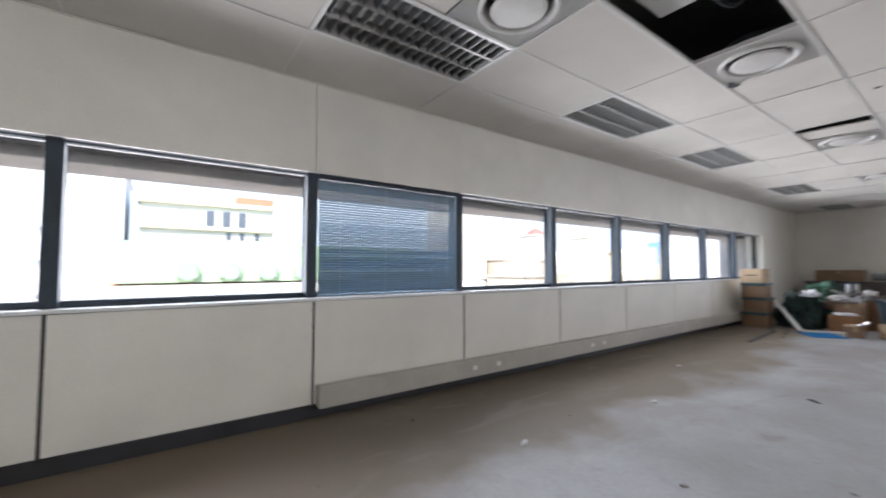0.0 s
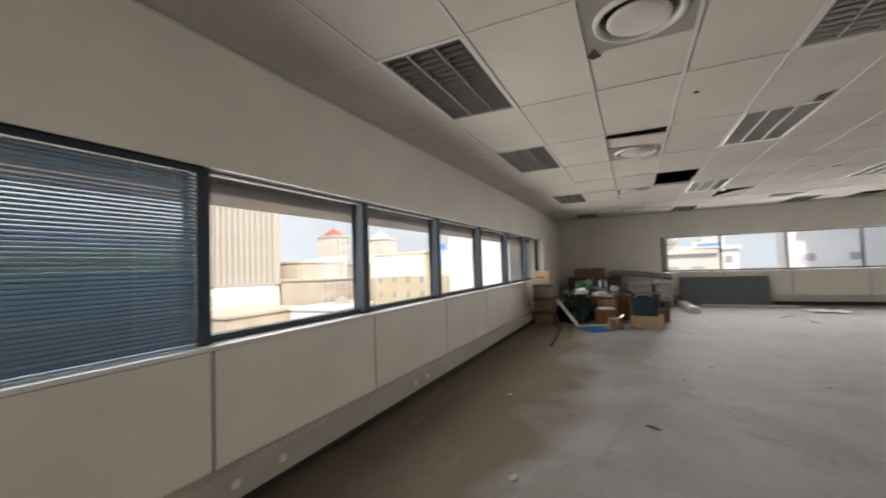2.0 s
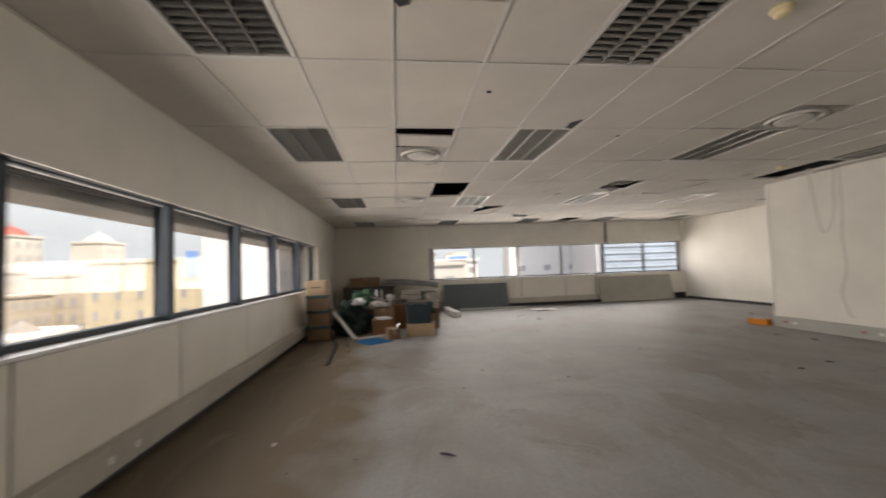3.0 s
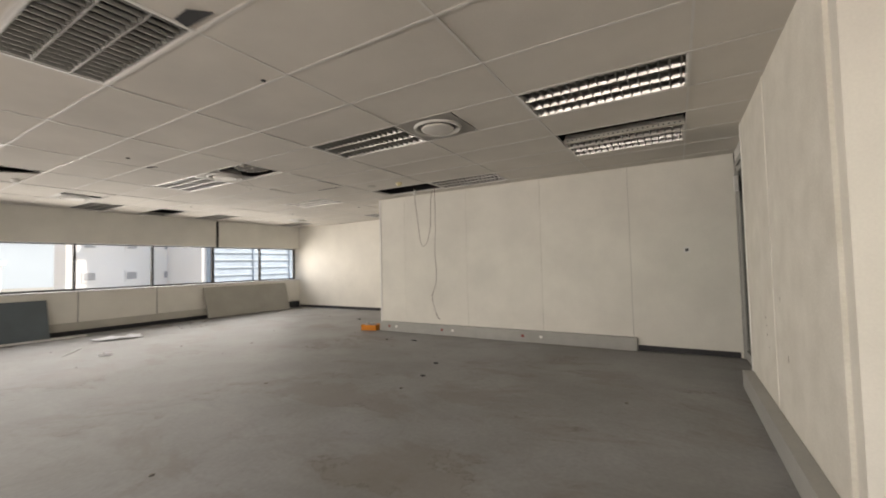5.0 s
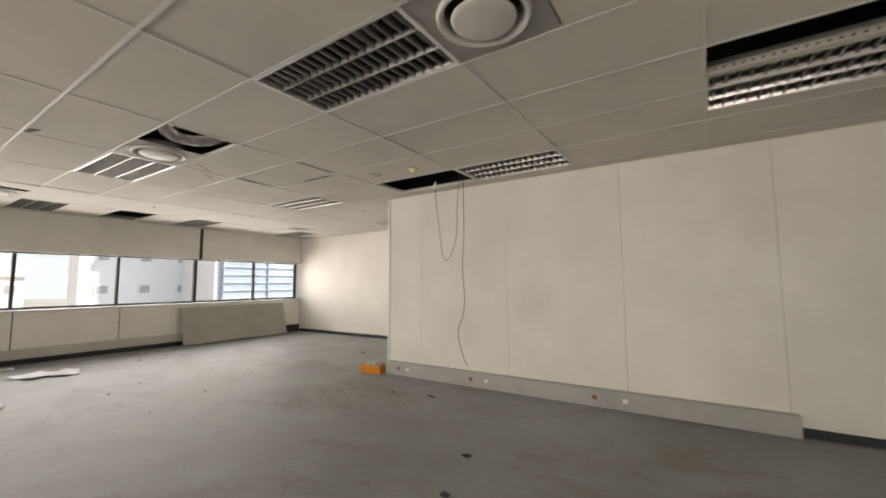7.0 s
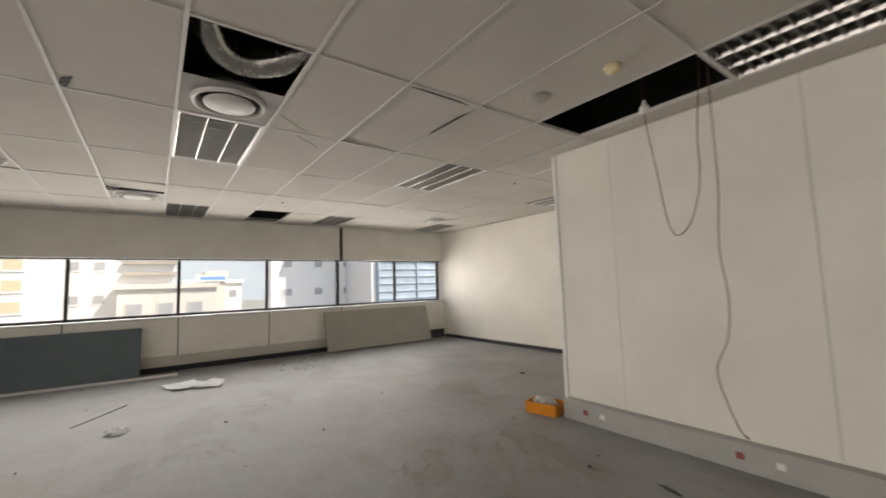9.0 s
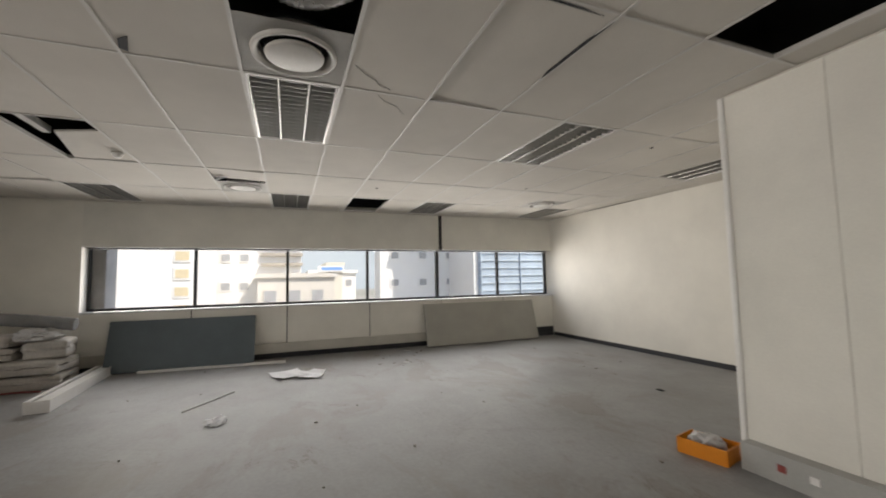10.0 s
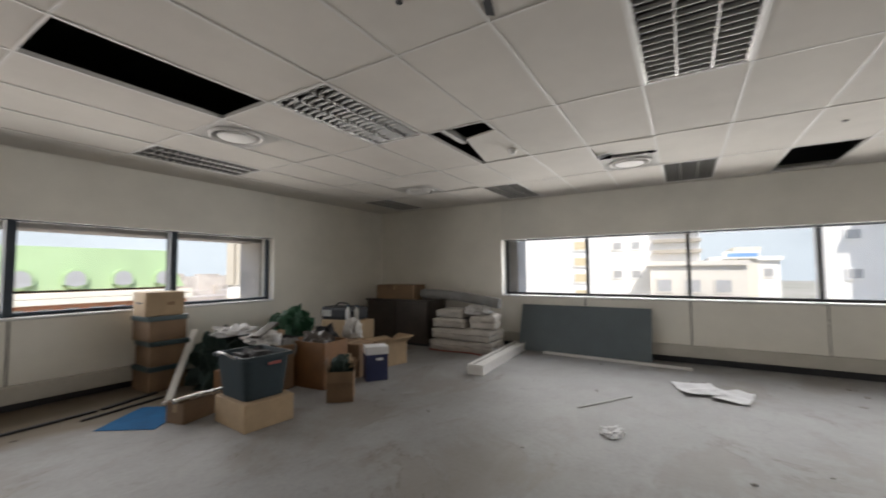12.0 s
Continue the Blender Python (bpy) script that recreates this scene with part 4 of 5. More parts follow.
carton(9.82, 1.93, 0, 0.35, 0.22, 0.19, 12, M_CARD, "small brown carton on the floor")
bm = bmesh.new()
sweep(bm, [(9.62, 1.86, 0.205), (9.84, 1.84, 0.214), (10.08, 1.8, 0.225)], 0.024, 10, 0.12, 8)
solid("foil_tube", bm, M_FOIL, "crumpled silver foil tube on a carton", "tube")

opn = carton(10.92, 1.12, 0, 0.27, 0.27, 0.31, -50, M_CARD, "open brown carton stuffed with dark rubbish", flaps=(75, 70, -80, 45), name="open_carton")
bm = bmesh.new()
lump(bm, (0, 0, 0.2), (0.125, 0.125, 0.19), 8, 0.35, 3.2)
part("filling", bm, M_DKGREEN, opn, "dark green and black rubbish")
bm = bmesh.new()
lump(bm, (0.05, 0.02, 0.32), (0.07, 0.07, 0.11), 9, 0.5, 3.2)
part("filling", bm, M_CARD2, opn, "crumpled brown paper")

nv = thing("navy_box", "navy blue box with a white lid", "box", pose(11.7, 1.32, 0, 0, 0, -38))
part("body", one(-0.135, 0.135, -0.11, 0.11, 0, 0.32, 0.005), M_NAVY, nv)
part("lid", one(-0.14, 0.14, -0.115, 0.115, 0.32, 0.42, 0.01), M_PAPER, nv, "white paper lid")
part("print", one(-0.01, 0.07, -0.1125, -0.11, 0.25, 0.28), M_PAPER, nv, "white printed bar")

br = thing("wooden_box", "orange-brown wooden box with open top", "box", pose(11.2, 1.82, 0, 0, 0, 4))
bm = bmesh.new()
for s in (-1, 1):
    bx(bm, -0.2, 0.2, s * 0.3 - 0.008, s * 0.3 + 0.008, 0, 0.53, 0.003)
    bx(bm, s * 0.2 - 0.008, s * 0.2 + 0.008, -0.292, 0.292, 0, 0.53, 0.003)
part("side", bm, M_BROWN, br)
part("base", one(-0.192, 0.192, -0.292, 0.292, 0.0, 0.02), M_BROWN, br)
bm = bmesh.new()
lump(bm, (0, 0, 0.36), (0.17, 0.26, 0.2), 12, 0.45, 3)
part("filling", bm, M_CHEST, br, "brown tangled rubbish")
bm = bmesh.new()
ring(bm, [(0.0005, 0), (0.04, 0), (0.045, 0.13), (0.04, 0.13), (0.036, 0.01), (0.0005, 0.01)], 20)
solid("paper_cup", bm, M_PAPER, "white paper cup among the rubbish", "cup", m=pose(10.78, 2.02, 0.505))

bg = carton(12.45, 2.55, 0, 0.42, 0.72, 0.60, 3, M_CARD2, "large pale brown carton carrying a black case")
cs = thing("black_case", "black soft case lying on a carton", "case", pose(12.45, 2.62, 0.6, 0, 0, 6))
part("body", one(-0.18, 0.18, -0.34, 0.34, 0, 0.2, 0.05), M_BLACK, cs)
part("label_patch", one(-0.183, -0.18, 0.12, 0.3, 0.05, 0.15), M_TRUNK, cs, "grey patch")
bm = bmesh.new()
sweep(bm, [(-0.05, -0.15, 0.19), (-0.05, -0.08, 0.25), (-0.05, 0.08, 0.25), (-0.05, 0.15, 0.19)], 0.012, 8, steps=6)
part("handle", bm, M_BLACK, cs)
carton(12.45, 1.72, 0, 0.4, 0.36, 0.32, -12, M_CARD2, "open pale carton with raised flaps", flaps=(20, 25, 35, 10), name="open_carton")
carton(11.75, 1.75, 0, 0.36, 0.4, 0.42, 12, M_CARD, "brown carton in the heap")
carton(10.42, 2.12, 0, 0.36, 0.42, 0.3, 6, M_BROWN, "orange-brown carton in the heap", False)
carton(10.8, 2.1, 0, 0.32, 0.36, 0.5, -8, M_CARD, "tall brown carton in the heap")
paperish = one(-0.16, 0.16, -0.12, 0.12, 0, 0.035, 0.008)
solid("paper_pad", paperish, M_PAPER, "white paper pad lying on a carton", "paper", m=pose(10.4, 2.12, 0.301, 0, 0, 25))

cr = thing("plastic_crate", "dark green plastic crate under green netting", "crate", pose(11.3, 2.62, 0, 0, 0, 2))
bm = bmesh.new()
bx(bm, -0.42, 0.42, -0.3, 0.3, 0, 0.5, 0.02)
part("body", bm, M_TEAL, cr)
for z in (0.12, 0.26, 0.4):
    part("rib", one(-0.425, 0.425, -0.305, 0.305, z, z + 0.02, 0.004), M_TEAL, cr)
net = bmesh.new()
random.seed(5)
for i in range(9):
    lump(net, (11.3 + random.uniform(-0.22, 0.22), 2.62 + random.uniform(-0.16, 0.16), 0.5), (random.uniform(0.12, 0.2), random.uniform(0.1, 0.17), random.uniform(0.14, 0.26)), i + 2, 0.6, 4.5)
solid("green_netting", net, M_GREEN, "heap of bright green netting on a crate", "netting")
bm = bmesh.new()
lump(bm, (10.62, 2.78, 0), (0.34, 0.32, 0.46), 31, 0.45, 2.4, 4)
solid("crumpled_cloth", bm, M_DKGREEN, "heap of dark green cloth on the floor", "cloth")
bm = bmesh.new()
lump(bm, (11.0, 2.2, 0.38), (0.2, 0.2, 0.14), 14, 0.5, 3.0)
solid("rubbish_bag", bm, M_BLACK, "black rubbish bag on the heap", "bag")
bm = bmesh.new()
lump(bm, (10.62, 2.62, 0.6), (0.22, 0.13, 0.09), 17, 0.75, 4.2)
solid("crumpled_paper", bm, M_PAPER, "crumpled white sheet of paper on the cloth", "paper")
bm = bmesh.new()
lump(bm, (10.72, 2.2, 0.52), (0.16, 0.19, 0.1), 19, 0.75, 4.0)
solid("crumpled_paper", bm, M_RAG, "crumpled grey sheet of paper on the cloth", "paper")
bm = bmesh.new()
lump(bm, (10.9, 2.3, 0.36), (0.18, 0.16, 0.2), 23, 0.5, 3.0)
solid("brown_bag", bm, M_CARD, "crumpled brown paper bag in the heap", "bag")

def bottle(x, y, z, turn, lean, material, label):
    """A drinks bottle with a shoulder, a neck and a cap."""
    b = thing("plastic_bottle", label, "bottle", pose(x, y, z, lean, 0, turn), group="bottles in the heap")
    b2 = bmesh.new()
    ring(b2, [(0.0005, 0.0), (0.03, 0.0), (0.034, 0.01), (0.034, 0.14), (0.03, 0.17), (0.014, 0.205), (0.013, 0.225), (0.0005, 0.225)], 18)
    part("body", b2, material, b)
    b2 = bmesh.new()
    ring(b2, [(0.0005, 0.226), (0.016, 0.226), (0.016, 0.245), (0.0005, 0.246)], 16)
    part("cap", b2, M_BLUE, b, "blue cap")


bottle(12.24, 2.34, 0.6, 20, 0, M_PAPER, "white plastic bottle standing on a carton")
bottle(12.3, 2.22, 0.6, 60, 0, M_TRUNK, "grey plastic bottle standing on a carton")
solid("wood_scrap", one(-0.3, 0.3, -0.05, 0.05, 0, 0.03, 0.004), M_CHEST, "dark timber scrap lying across the heap", "scrap", m=pose(10.75, 2.2, 0.66, 5, -8, 35))
bm = bmesh.new()
lump(bm, (10.95, 2.05, 0.34), (0.17, 0.14, 0.16), 72, 0.5, 3.0)
solid("grey_bag", bm, M_CARPET, "crumpled grey plastic bag in the heap", "bag")
bm = bmesh.new()
lump(bm, (11.62, 2.1, 0.0), (0.22, 0.2, 0.42), 77, 0.45, 3.0)
solid("rubbish_bag", bm, M_BLACK, "black rubbish bag between the cartons", "bag")
bm = bmesh.new()
lump(bm, (12.0, 2.0, 0.42), (0.14, 0.12, 0.2), 79, 0.5, 3.0)
solid("paper_bag", bm, M_RAG, "pale crumpled bag standing in the heap", "bag")
bm = one(-0.035, 0.035, -0.012, 0.012, 0, 1.02, 0.004)
solid("white_pole", bm, M_WHITE, "white metal strip leaning on the heap", "strip", m=Matrix.Translation((9.93, 2.63, 0.01)) @ Vector((0.54, 0.59, 0.62)).to_track_quat("Z", "Y").to_matrix().to_4x4())
solid("white_strip", one(-0.32, 0.32, -0.03, 0.03, 0, 0.03, 0.004), M_WHITE, "white metal strip lying on the floor", "strip", m=pose(10.02, 2.3, 0, 0, 0, -60))
solid("blue_sheet", one(-0.3, 0.3, -0.25, 0.25, 0, 0.006, 0.002), M_BLUE, "blue plastic sheet lying on the floor", "sheet", m=pose(9.6, 2.28, 0.0005, 0, 0, 35))
for a, b, sz in (((9.42, 2.9), (7.9, 2.8), 0.045), ((9.46, 2.91), (10.0, 3.07), 0.05), ((9.97, 2.82), (9.24, 2.69), 0.022)):
    ln = math.hypot(b[0] - a[0], b[1] - a[1])
    an = math.degrees(math.atan2(b[1] - a[1], b[0] - a[0]))
    solid("black_strip", one(0, ln, -sz / 2, sz / 2, 0, 0.02, 0.004), M_SKIRT, "loose black skirting strip on the floor", "strip", m=pose(a[0], a[1], 0, 0, 0, an), group="loose skirting strips")

ch = thing("wooden_chest", "dark stained low wooden cabinet in the corner", "cabinet", pose(14.08, 2.62, 0, 0, 0, 0))
part("body", one(-0.3, 0.3, -0.72, 0.72, 0.04, 0.79, 0.006), M_CHEST, ch)
part("top", one(-0.33, 0.33, -0.75, 0.75, 0.791, 0.82, 0.006), M_CHEST, ch)
part("plinth", one(-0.28, 0.28, -0.7, 0.7, 0, 0.04), M_DARK, ch)
for y in (-0.36, 0.36):
    part("door", one(-0.318, -0.301, y - 0.35, y + 0.35, 0.06, 0.775, 0.004), M_CHEST, ch)
carton(14.1, 2.75, 0.821, 0.45, 0.85, 0.27, 4, M_CARD, "flattened brown carton on the dark cabinet")
bm = bmesh.new()
sweep(bm, [(14.05, 2.2, 0.93), (14.05, 1.7, 0.92), (14.05, 1.1, 0.86), (14.05, 0.62, 0.79)], 0.085, 14, 0.03, 10)
solid("carpet_roll", bm, M_CARPET, "grey rolled underlay lying over the heap", "roll")
random.seed(8)
for x, y, z, sx, sy, sz, tn3 in ((13.98, 1.22, 0, 0.62, 1.15, 0.2, 2), (13.97, 1.2, 0.2, 0.6, 1.1, 0.19, -3), (13.95, 1.45, 0.39, 0.5, 0.6, 0.17, 5), (13.98, 1.42, 0.56, 0.48, 0.55, 0.14, -6), (14.0, 0.86, 0.39, 0.5, 0.42, 0.24, 10)):
    bm = bmesh.new()
    bx(bm, -sx / 2, sx / 2, -sy / 2, sy / 2, 0, sz - 0.004)
    bmesh.ops.subdivide_edges(bm, edges=bm.edges[:], cuts=7, use_grid_fill=True)
    for v in bm.verts:
        q = v.co.copy()
        edge_x, edge_y = abs(q.x) / (sx / 2), abs(q.y) / (sy / 2)
        slump = 0.03 * max(edge_x, edge_y) ** 6 if q.z > sz * 0.6 else 0.0
        wave = noise.noise(Vector((q.x * 6 + x, q.y * 6 + y, q.z * 9 + z)))
        v.co.x += 0.022 * wave * edge_x
        v.co.y += 0.028 * wave * edge_y
        v.co.z = max(0.0, q.z - slump - (0.012 * abs(wave) if q.z > 0.01 else 0.0))
    for f in bm.faces:
        f.smooth = True
    solid("insulation_pack", bm, M_PLASTER, "off-white pack of insulation boards in a pile", "insulation", group="stacked packs", m=pose(x, y, z, 0, 0, tn3))
bm = bmesh.new()
lump(bm, (13.9, 0.95, 0.63), (0.2, 0.25, 0.1), 41, 0.45, 3)
solid("plastic_sheet", bm, M_RAG, "crumpled pale plastic sheet on the pile", "sheet")
bm = bmesh.new()
sweep(bm, [(13.6, 1.75, 0.012), (13.57, 1.4, 0.012), (13.62, 1.0, 0.012), (13.55, 0.75, 0.012)], 0.012, 8)
solid("red_hose", bm, M_RED, "thin red hose lying at the foot of the pile", "hose")
# ---- orange tray with rags ----
ot = thing("orange_tray", "orange plastic tray with dirty rags beside the partition", "tray", pose(9.09, -5.03, 0, 0, 0, 12))
bm = bmesh.new()
for s in (-1, 1):
    bx(bm, -0.165, 0.165, s * 0.115 - 0.004, s * 0.115 + 0.004, 0, 0.11, 0.002)
    bx(bm, s * 0.165 - 0.004, s * 0.165 + 0.004, -0.112, 0.112, 0, 0.11, 0.002)
bx(bm, -0.16, 0.16, -0.11, 0.11, 0.0, 0.006)
part("body", bm, M_ORANGE, ot)
bm = bmesh.new()
lump(bm, (0.01, 0, 0.05), (0.125, 0.085, 0.075), 51, 0.55, 4)
part("rag", bm, M_RAG, ot, "grey white rags")
solid("wood_offcut", one(-0.012, 0.012, -0.05, 0.05, 0, 0.3, 0.003), M_CHEST, "short dark timber offcut leaning by the partition end", "offcut", m=pose(8.99, -5.42, 0, 0, -8, 0))

# ---- paper and litter on the floor ----
def paper(x, y, sx, sy, turn, seed, label):
    b2 = bmesh.new()
    bmesh.ops.create_grid(b2, x_segments=10, y_segments=8, size=0.5)
    for v in b2.verts:
        q = v.co.copy()
        lift = 0.02 + 0.03 * noise.noise(Vector((q.x * 3, q.y * 3, seed))) + 0.05 * max(0, abs(q.x) - 0.3) + 0.04 * max(0, 0.08 - abs(q.x + 0.05)) * 5
        v.co = Vector((q.x * sx, q.y * sy, max(0.002, lift)))
    bmesh.ops.solidify(b2, geom=b2.faces[:], thickness=0.0012)
    solid("paper_sheet", b2, M_PAPER, label, "paper", m=pose(x, y, 0, 0, 0, turn))


paper(13.12, -2.15, 0.45, 0.42, 20, 1.3, "white paper sheet, creased, on the floor")
paper(12.98, -2.45, 0.42, 0.32, -14, 4.1, "white paper sheet, folded, on the floor")
bm = bmesh.new()
lump(bm, (11.4, -1.5, 0), (0.12, 0.08, 0.026), 61, 0.75, 3.8)
solid("crumpled_paper", bm, M_PAPER, "crumpled white paper on the bare floor", "paper")
solid("thin_rod", one(-0.375, 0.375, -0.007, 0.007, 0, 0.012, 0.003), M_TRUNK, "thin grey rod lying on the floor", "rod", m=pose(12.19, -1.33, 0, 0, 0, -33))
random.seed(17)
bm = bmesh.new()
for i in range(12):
    x, y = random.uniform(13.2, 14.2), random.uniform(-4.6, -3.4)
    bx(bm, x - random.uniform(0.01, 0.06), x, y - random.uniform(0.01, 0.05), y, 0, random.uniform(0.004, 0.012))
for i in range(90):
    x, y = random.uniform(1.0, 14.3), random.uniform(-7.4, 3.3)
    if x < 9.2 and y < -4.9:
        continue
    s = random.choice((0.006, 0.008, 0.012, 0.018))
    vs = bx(bm, -s, s * random.random(), -s * 0.6, s * 0.5, 0, 0.006 + 0.2 * s)
    bmesh.ops.rotate(bm, verts=vs, cent=(0, 0, 0), matrix=Matrix.Rotation(random.uniform(0, 6.28), 3, "Z"))
    bmesh.ops.translate(bm, verts=vs, vec=(x, y, 0.0004))
solid("floor_litter", bm, M_CHIP, "small chips of rubble and paper strewn on the floor", "litter", "stuff")
for x, y, w, d, turn, dark in ((6.45, -3.24, 0.07, 0.045, 20, 1), (6.28, -2.68, 0.07, 0.05, -20, 1), (7.6, -4.4, 0.16, 0.02, -12, 1), (8.1, -4.3, 0.03, 0.03, 0, 1), (10.42, -6.13, 0.09, 0.06, 10, 1), (2.4, 2.4, 0.1, 0.03, 30, 0), (3.9, 2.3, 0.07, 0.05, 0, 0), (5.4, 2.75, 0.05, 0.04, 0, 0), (13.2, -3.9, 0.12, 0.08, 40, 0), (13.0, -4.1, 0.06, 0.04, 10, 0), (5.0, 1.5, 0.12, 0.015, 60, 1), (14.2, -4.2, 0.14, 0.05, 80, 0)):
    bm = bmesh.new()
    lump(bm, (0, 0, 0), (w / 2, d / 2, 0.012), x, 0.5, 3, 2)
    solid("debris_scrap", bm, M_SKIRT if dark else M_RAG, "dark scrap of rubber on the bare floor" if dark else "pale scrap of paper on the bare floor", "debris", group="floor scraps", m=pose(x, y, 0, 0, 0, turn))

# ---- outside: own facade ----
GROUND = -24.0
solid("facade_beam", one(WEST, EAST + 0.9, NORTH + 0.45, NORTH + 0.9, 1.855, 2.7, 0.02), M_CONCRETE, "rough concrete sun shade beam outside the windows", "facade", "structure")
solid("facade_beam_top", one(WEST, EAST + 0.9, NORTH + 0.331, NORTH + 0.45, 2.3, 2.7), M_CONCRETE, "rough concrete ledge outside the windows", "facade", "structure")
solid("facade_column", one(NWIN_END - 0.03, NWIN_END + 0.42, NORTH + 0.335, NORTH + 0.89, GROUND, 1.85, 0.02), M_CONCRETE, "rough concrete column outside the window end", "facade", "structure")
solid("facade_column", one(EAST + 0.36, EAST + 0.8, 0.62, 1.1, GROUND, 2.7, 0.02), M_CONCRETE, "rough concrete column outside the end window", "facade", "structure")
solid("facade_wall", one(WEST, EAST + 0.3, SOUTH, NORTH + 0.25, GROUND, -0.31), M_CONCRETE, "storeys of the building below", "facade", "structure")

# ---- outside: city ----
M_ASPHALT = mat("city_ground", (0.34, 0.31, 0.27), 0.9, 0, 0.2, 0.02, 0.3, 0.0, tint=(0.2, 0.2, 0.15))
M_CREAM = mat("cream_render", (0.72, 0.67, 0.57), 0.85, 0, 0.07, 0.15, 3, 0.0)
M_PALE = mat("pale_render", (0.8, 0.78, 0.74), 0.85, 0, 0.06, 0.15, 3, 0.0)
M_YELLOW = mat("yellow_render", (0.64, 0.54, 0.36), 0.85, 0, 0.07, 0.15, 3, 0.0)
M_MINT = mat("green_roof", (0.36, 0.48, 0.27), 0.7, 0, 0.06, 0.2, 3, 0.0)
M_BRICK = mat("red_brick_wall", (0.54, 0.25, 0.14), 0.85, 0, 0.12, 0.4, 6, 0.0)
M_WIN = mat("dark_window", (0.42, 0.42, 0.42), 0.2, 0, 0.1, 0.5, 3, 0.0)
# far walls kept pale: the haze before them is in this colour
M_FAR = mat("house_walls_haze_tint", (0.56, 0.5, 0.44), 0.9, 0, 0.2, 0.02, 0.4, 0.0)
M_STONE = mat("beige_stone", (0.62, 0.58, 0.52), 0.85, 0, 0.07, 0.15, 3, 0.0)
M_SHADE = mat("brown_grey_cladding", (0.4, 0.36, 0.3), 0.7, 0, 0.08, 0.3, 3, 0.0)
M_GLOOM = mat("shaded_window_pane", (0.13, 0.14, 0.16), 0.2, 0, 0.1, 0.5, 3, 0.0)
M_RIB = mat("taupe_concrete_rib", (0.44, 0.4, 0.33), 0.85, 0, 0.06, 0.15, 3, 0.0)
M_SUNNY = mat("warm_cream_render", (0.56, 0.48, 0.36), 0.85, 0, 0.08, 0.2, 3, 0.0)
M_BLUEGLASS = mat("blue_curtain_wall", (0.42, 0.49, 0.56), 0.35, 0, 0.15, 0.3, 2, 0.0)
M_BAND = mat("blue_grey_band", (0.52, 0.58, 0.63), 0.6, 0, 0.08, 0.3, 2, 0.0)
M_SIGN = mat("blue_sign", (0.2, 0.36, 0.7), 0.5, 0, 0.05, 1, 5, 0.0)
M_DOME = mat("red_dome", (0.48, 0.14, 0.1), 0.6, 0, 0.1, 1, 5, 0.0)
# distance haze is painted into the mountain's pale, flat colour
M_HILL = mat("mountain_haze_tint", (0.32, 0.35, 0.355), 1.0, 0, 0.04, 0.004, 0.03, 0.0, spec=0.0)
solid("ground", one(-4000, 4000, -4000, 4000, GROUND - 1, GROUND), M_ASPHALT, "city streets far below", "ground", "structure")


def building(x0, x1, y0, y1, z1, material, label, face="s", cols=0, rows=0, top=0.0, pitch=3.2, win=(1.0, 1.4), u0=None, du=None, name="building", winmat=None):
    """A city block: wall, parapet and rows of framed windows on the face that is seen."""
    b = thing(name, label, "building", pose(0, 0, 0))
    part("wall", one(x0, x1, y0, y1, GROUND, z1), material, b)
    part("roof", one(x0 - 0.3, x1 + 0.3, y0 - 0.3, y1 + 0.3, z1, z1 + 0.5), material, b)
    if cols:
        wx, wz = win
        if face == "s":
            fm, pm = one(-wx / 2 - 0.12, wx / 2 + 0.12, -0.08, 0.02, -0.15, wz + 0.12), one(-wx / 2, wx / 2, -0.1, 0.0, 0, wz)
        else:
            fm, pm = one(-0.08, 0.02, -wx / 2 - 0.12, wx / 2 + 0.12, -0.15, wz + 0.12), one(-0.1, 0.0, -wx / 2, wx / 2, 0, wz)
        fme, pme = mesh_of("window", fm, material), mesh_of("pane", pm, winmat or M_WIN)
        lo, hi = (x0, x1) if face == "s" else (y0, y1)
        for i in range(cols):
            for j in range(rows):
                u = lo + (hi - lo) * (i + 0.5) / cols if u0 is None else u0 + du * i
                z = z1 - top - pitch * j - wz
                at = (u, y0, z) if face == "s" else (x0, u, z)
                w2 = piece("window", fme, b, at)
                piece("pane", pme, w2, (0, 0, 0))
    return b


# green-roofed brick block across the street
g = building(-3.2, 32, 48, 60, -0.9, M_BRICK, "red brick block with cream bands and a green mansard storey", "s", 19, 3, 1.0, 2.45, (0.95, 1.35), winmat=M_SHADE)
bm = bmesh.new()
lo4 = [(-3.0, 48.2), (31.8, 48.2), (31.8, 60), (-3.0, 60)]
hi4 = [(-2.95, 48.6), (30.0, 48.6), (30.0, 59), (-2.95, 59)]
lv = [bm.verts.new((x, y, -0.2)) for x, y in lo4]
hv = [bm.verts.new((x, y, 3.9)) for x, y in hi4]
for i in range(4):
    bm.faces.new((lv[i], lv[(i + 1) % 4], hv[(i + 1) % 4], hv[i]))
bm.faces.new(hv)
bm.faces.new(list(reversed(lv)))
part("mansard", bm, M_MINT, g, "bright green mansard storey")
for z in (-0.95, -1.53, -3.9, -6.3):
    part("cornice", one(-3.6, 32.4, 47.5, 48.3, z, z + 0.55, 0.05), M_CREAM, g, "cream stone band")
dm = bmesh.new()
bx(dm, -0.95, 0.95, -0.15, 0.7, 0, 0.85)
r8 = bmesh.ops.create_cone(dm, cap_ends=True, segments=20, radius1=0.95, radius2=0.95, depth=0.85, matrix=Matrix.Translation((0, 0.275, 0.6)) @ Matrix.Rotation(radians(90), 4, "X"))
dormer_me = mesh_of("dormer", dm, M_MINT)
dp = one(-0.75, 0.75, -0.2, -0.16, 0.0, 0.6)
cyl(dp, 0, -0.18, 0.58, 0.62, 0.75, seg=20, axis="Y")
dormer_pane = mesh_of("pane", dp, M_WIN)
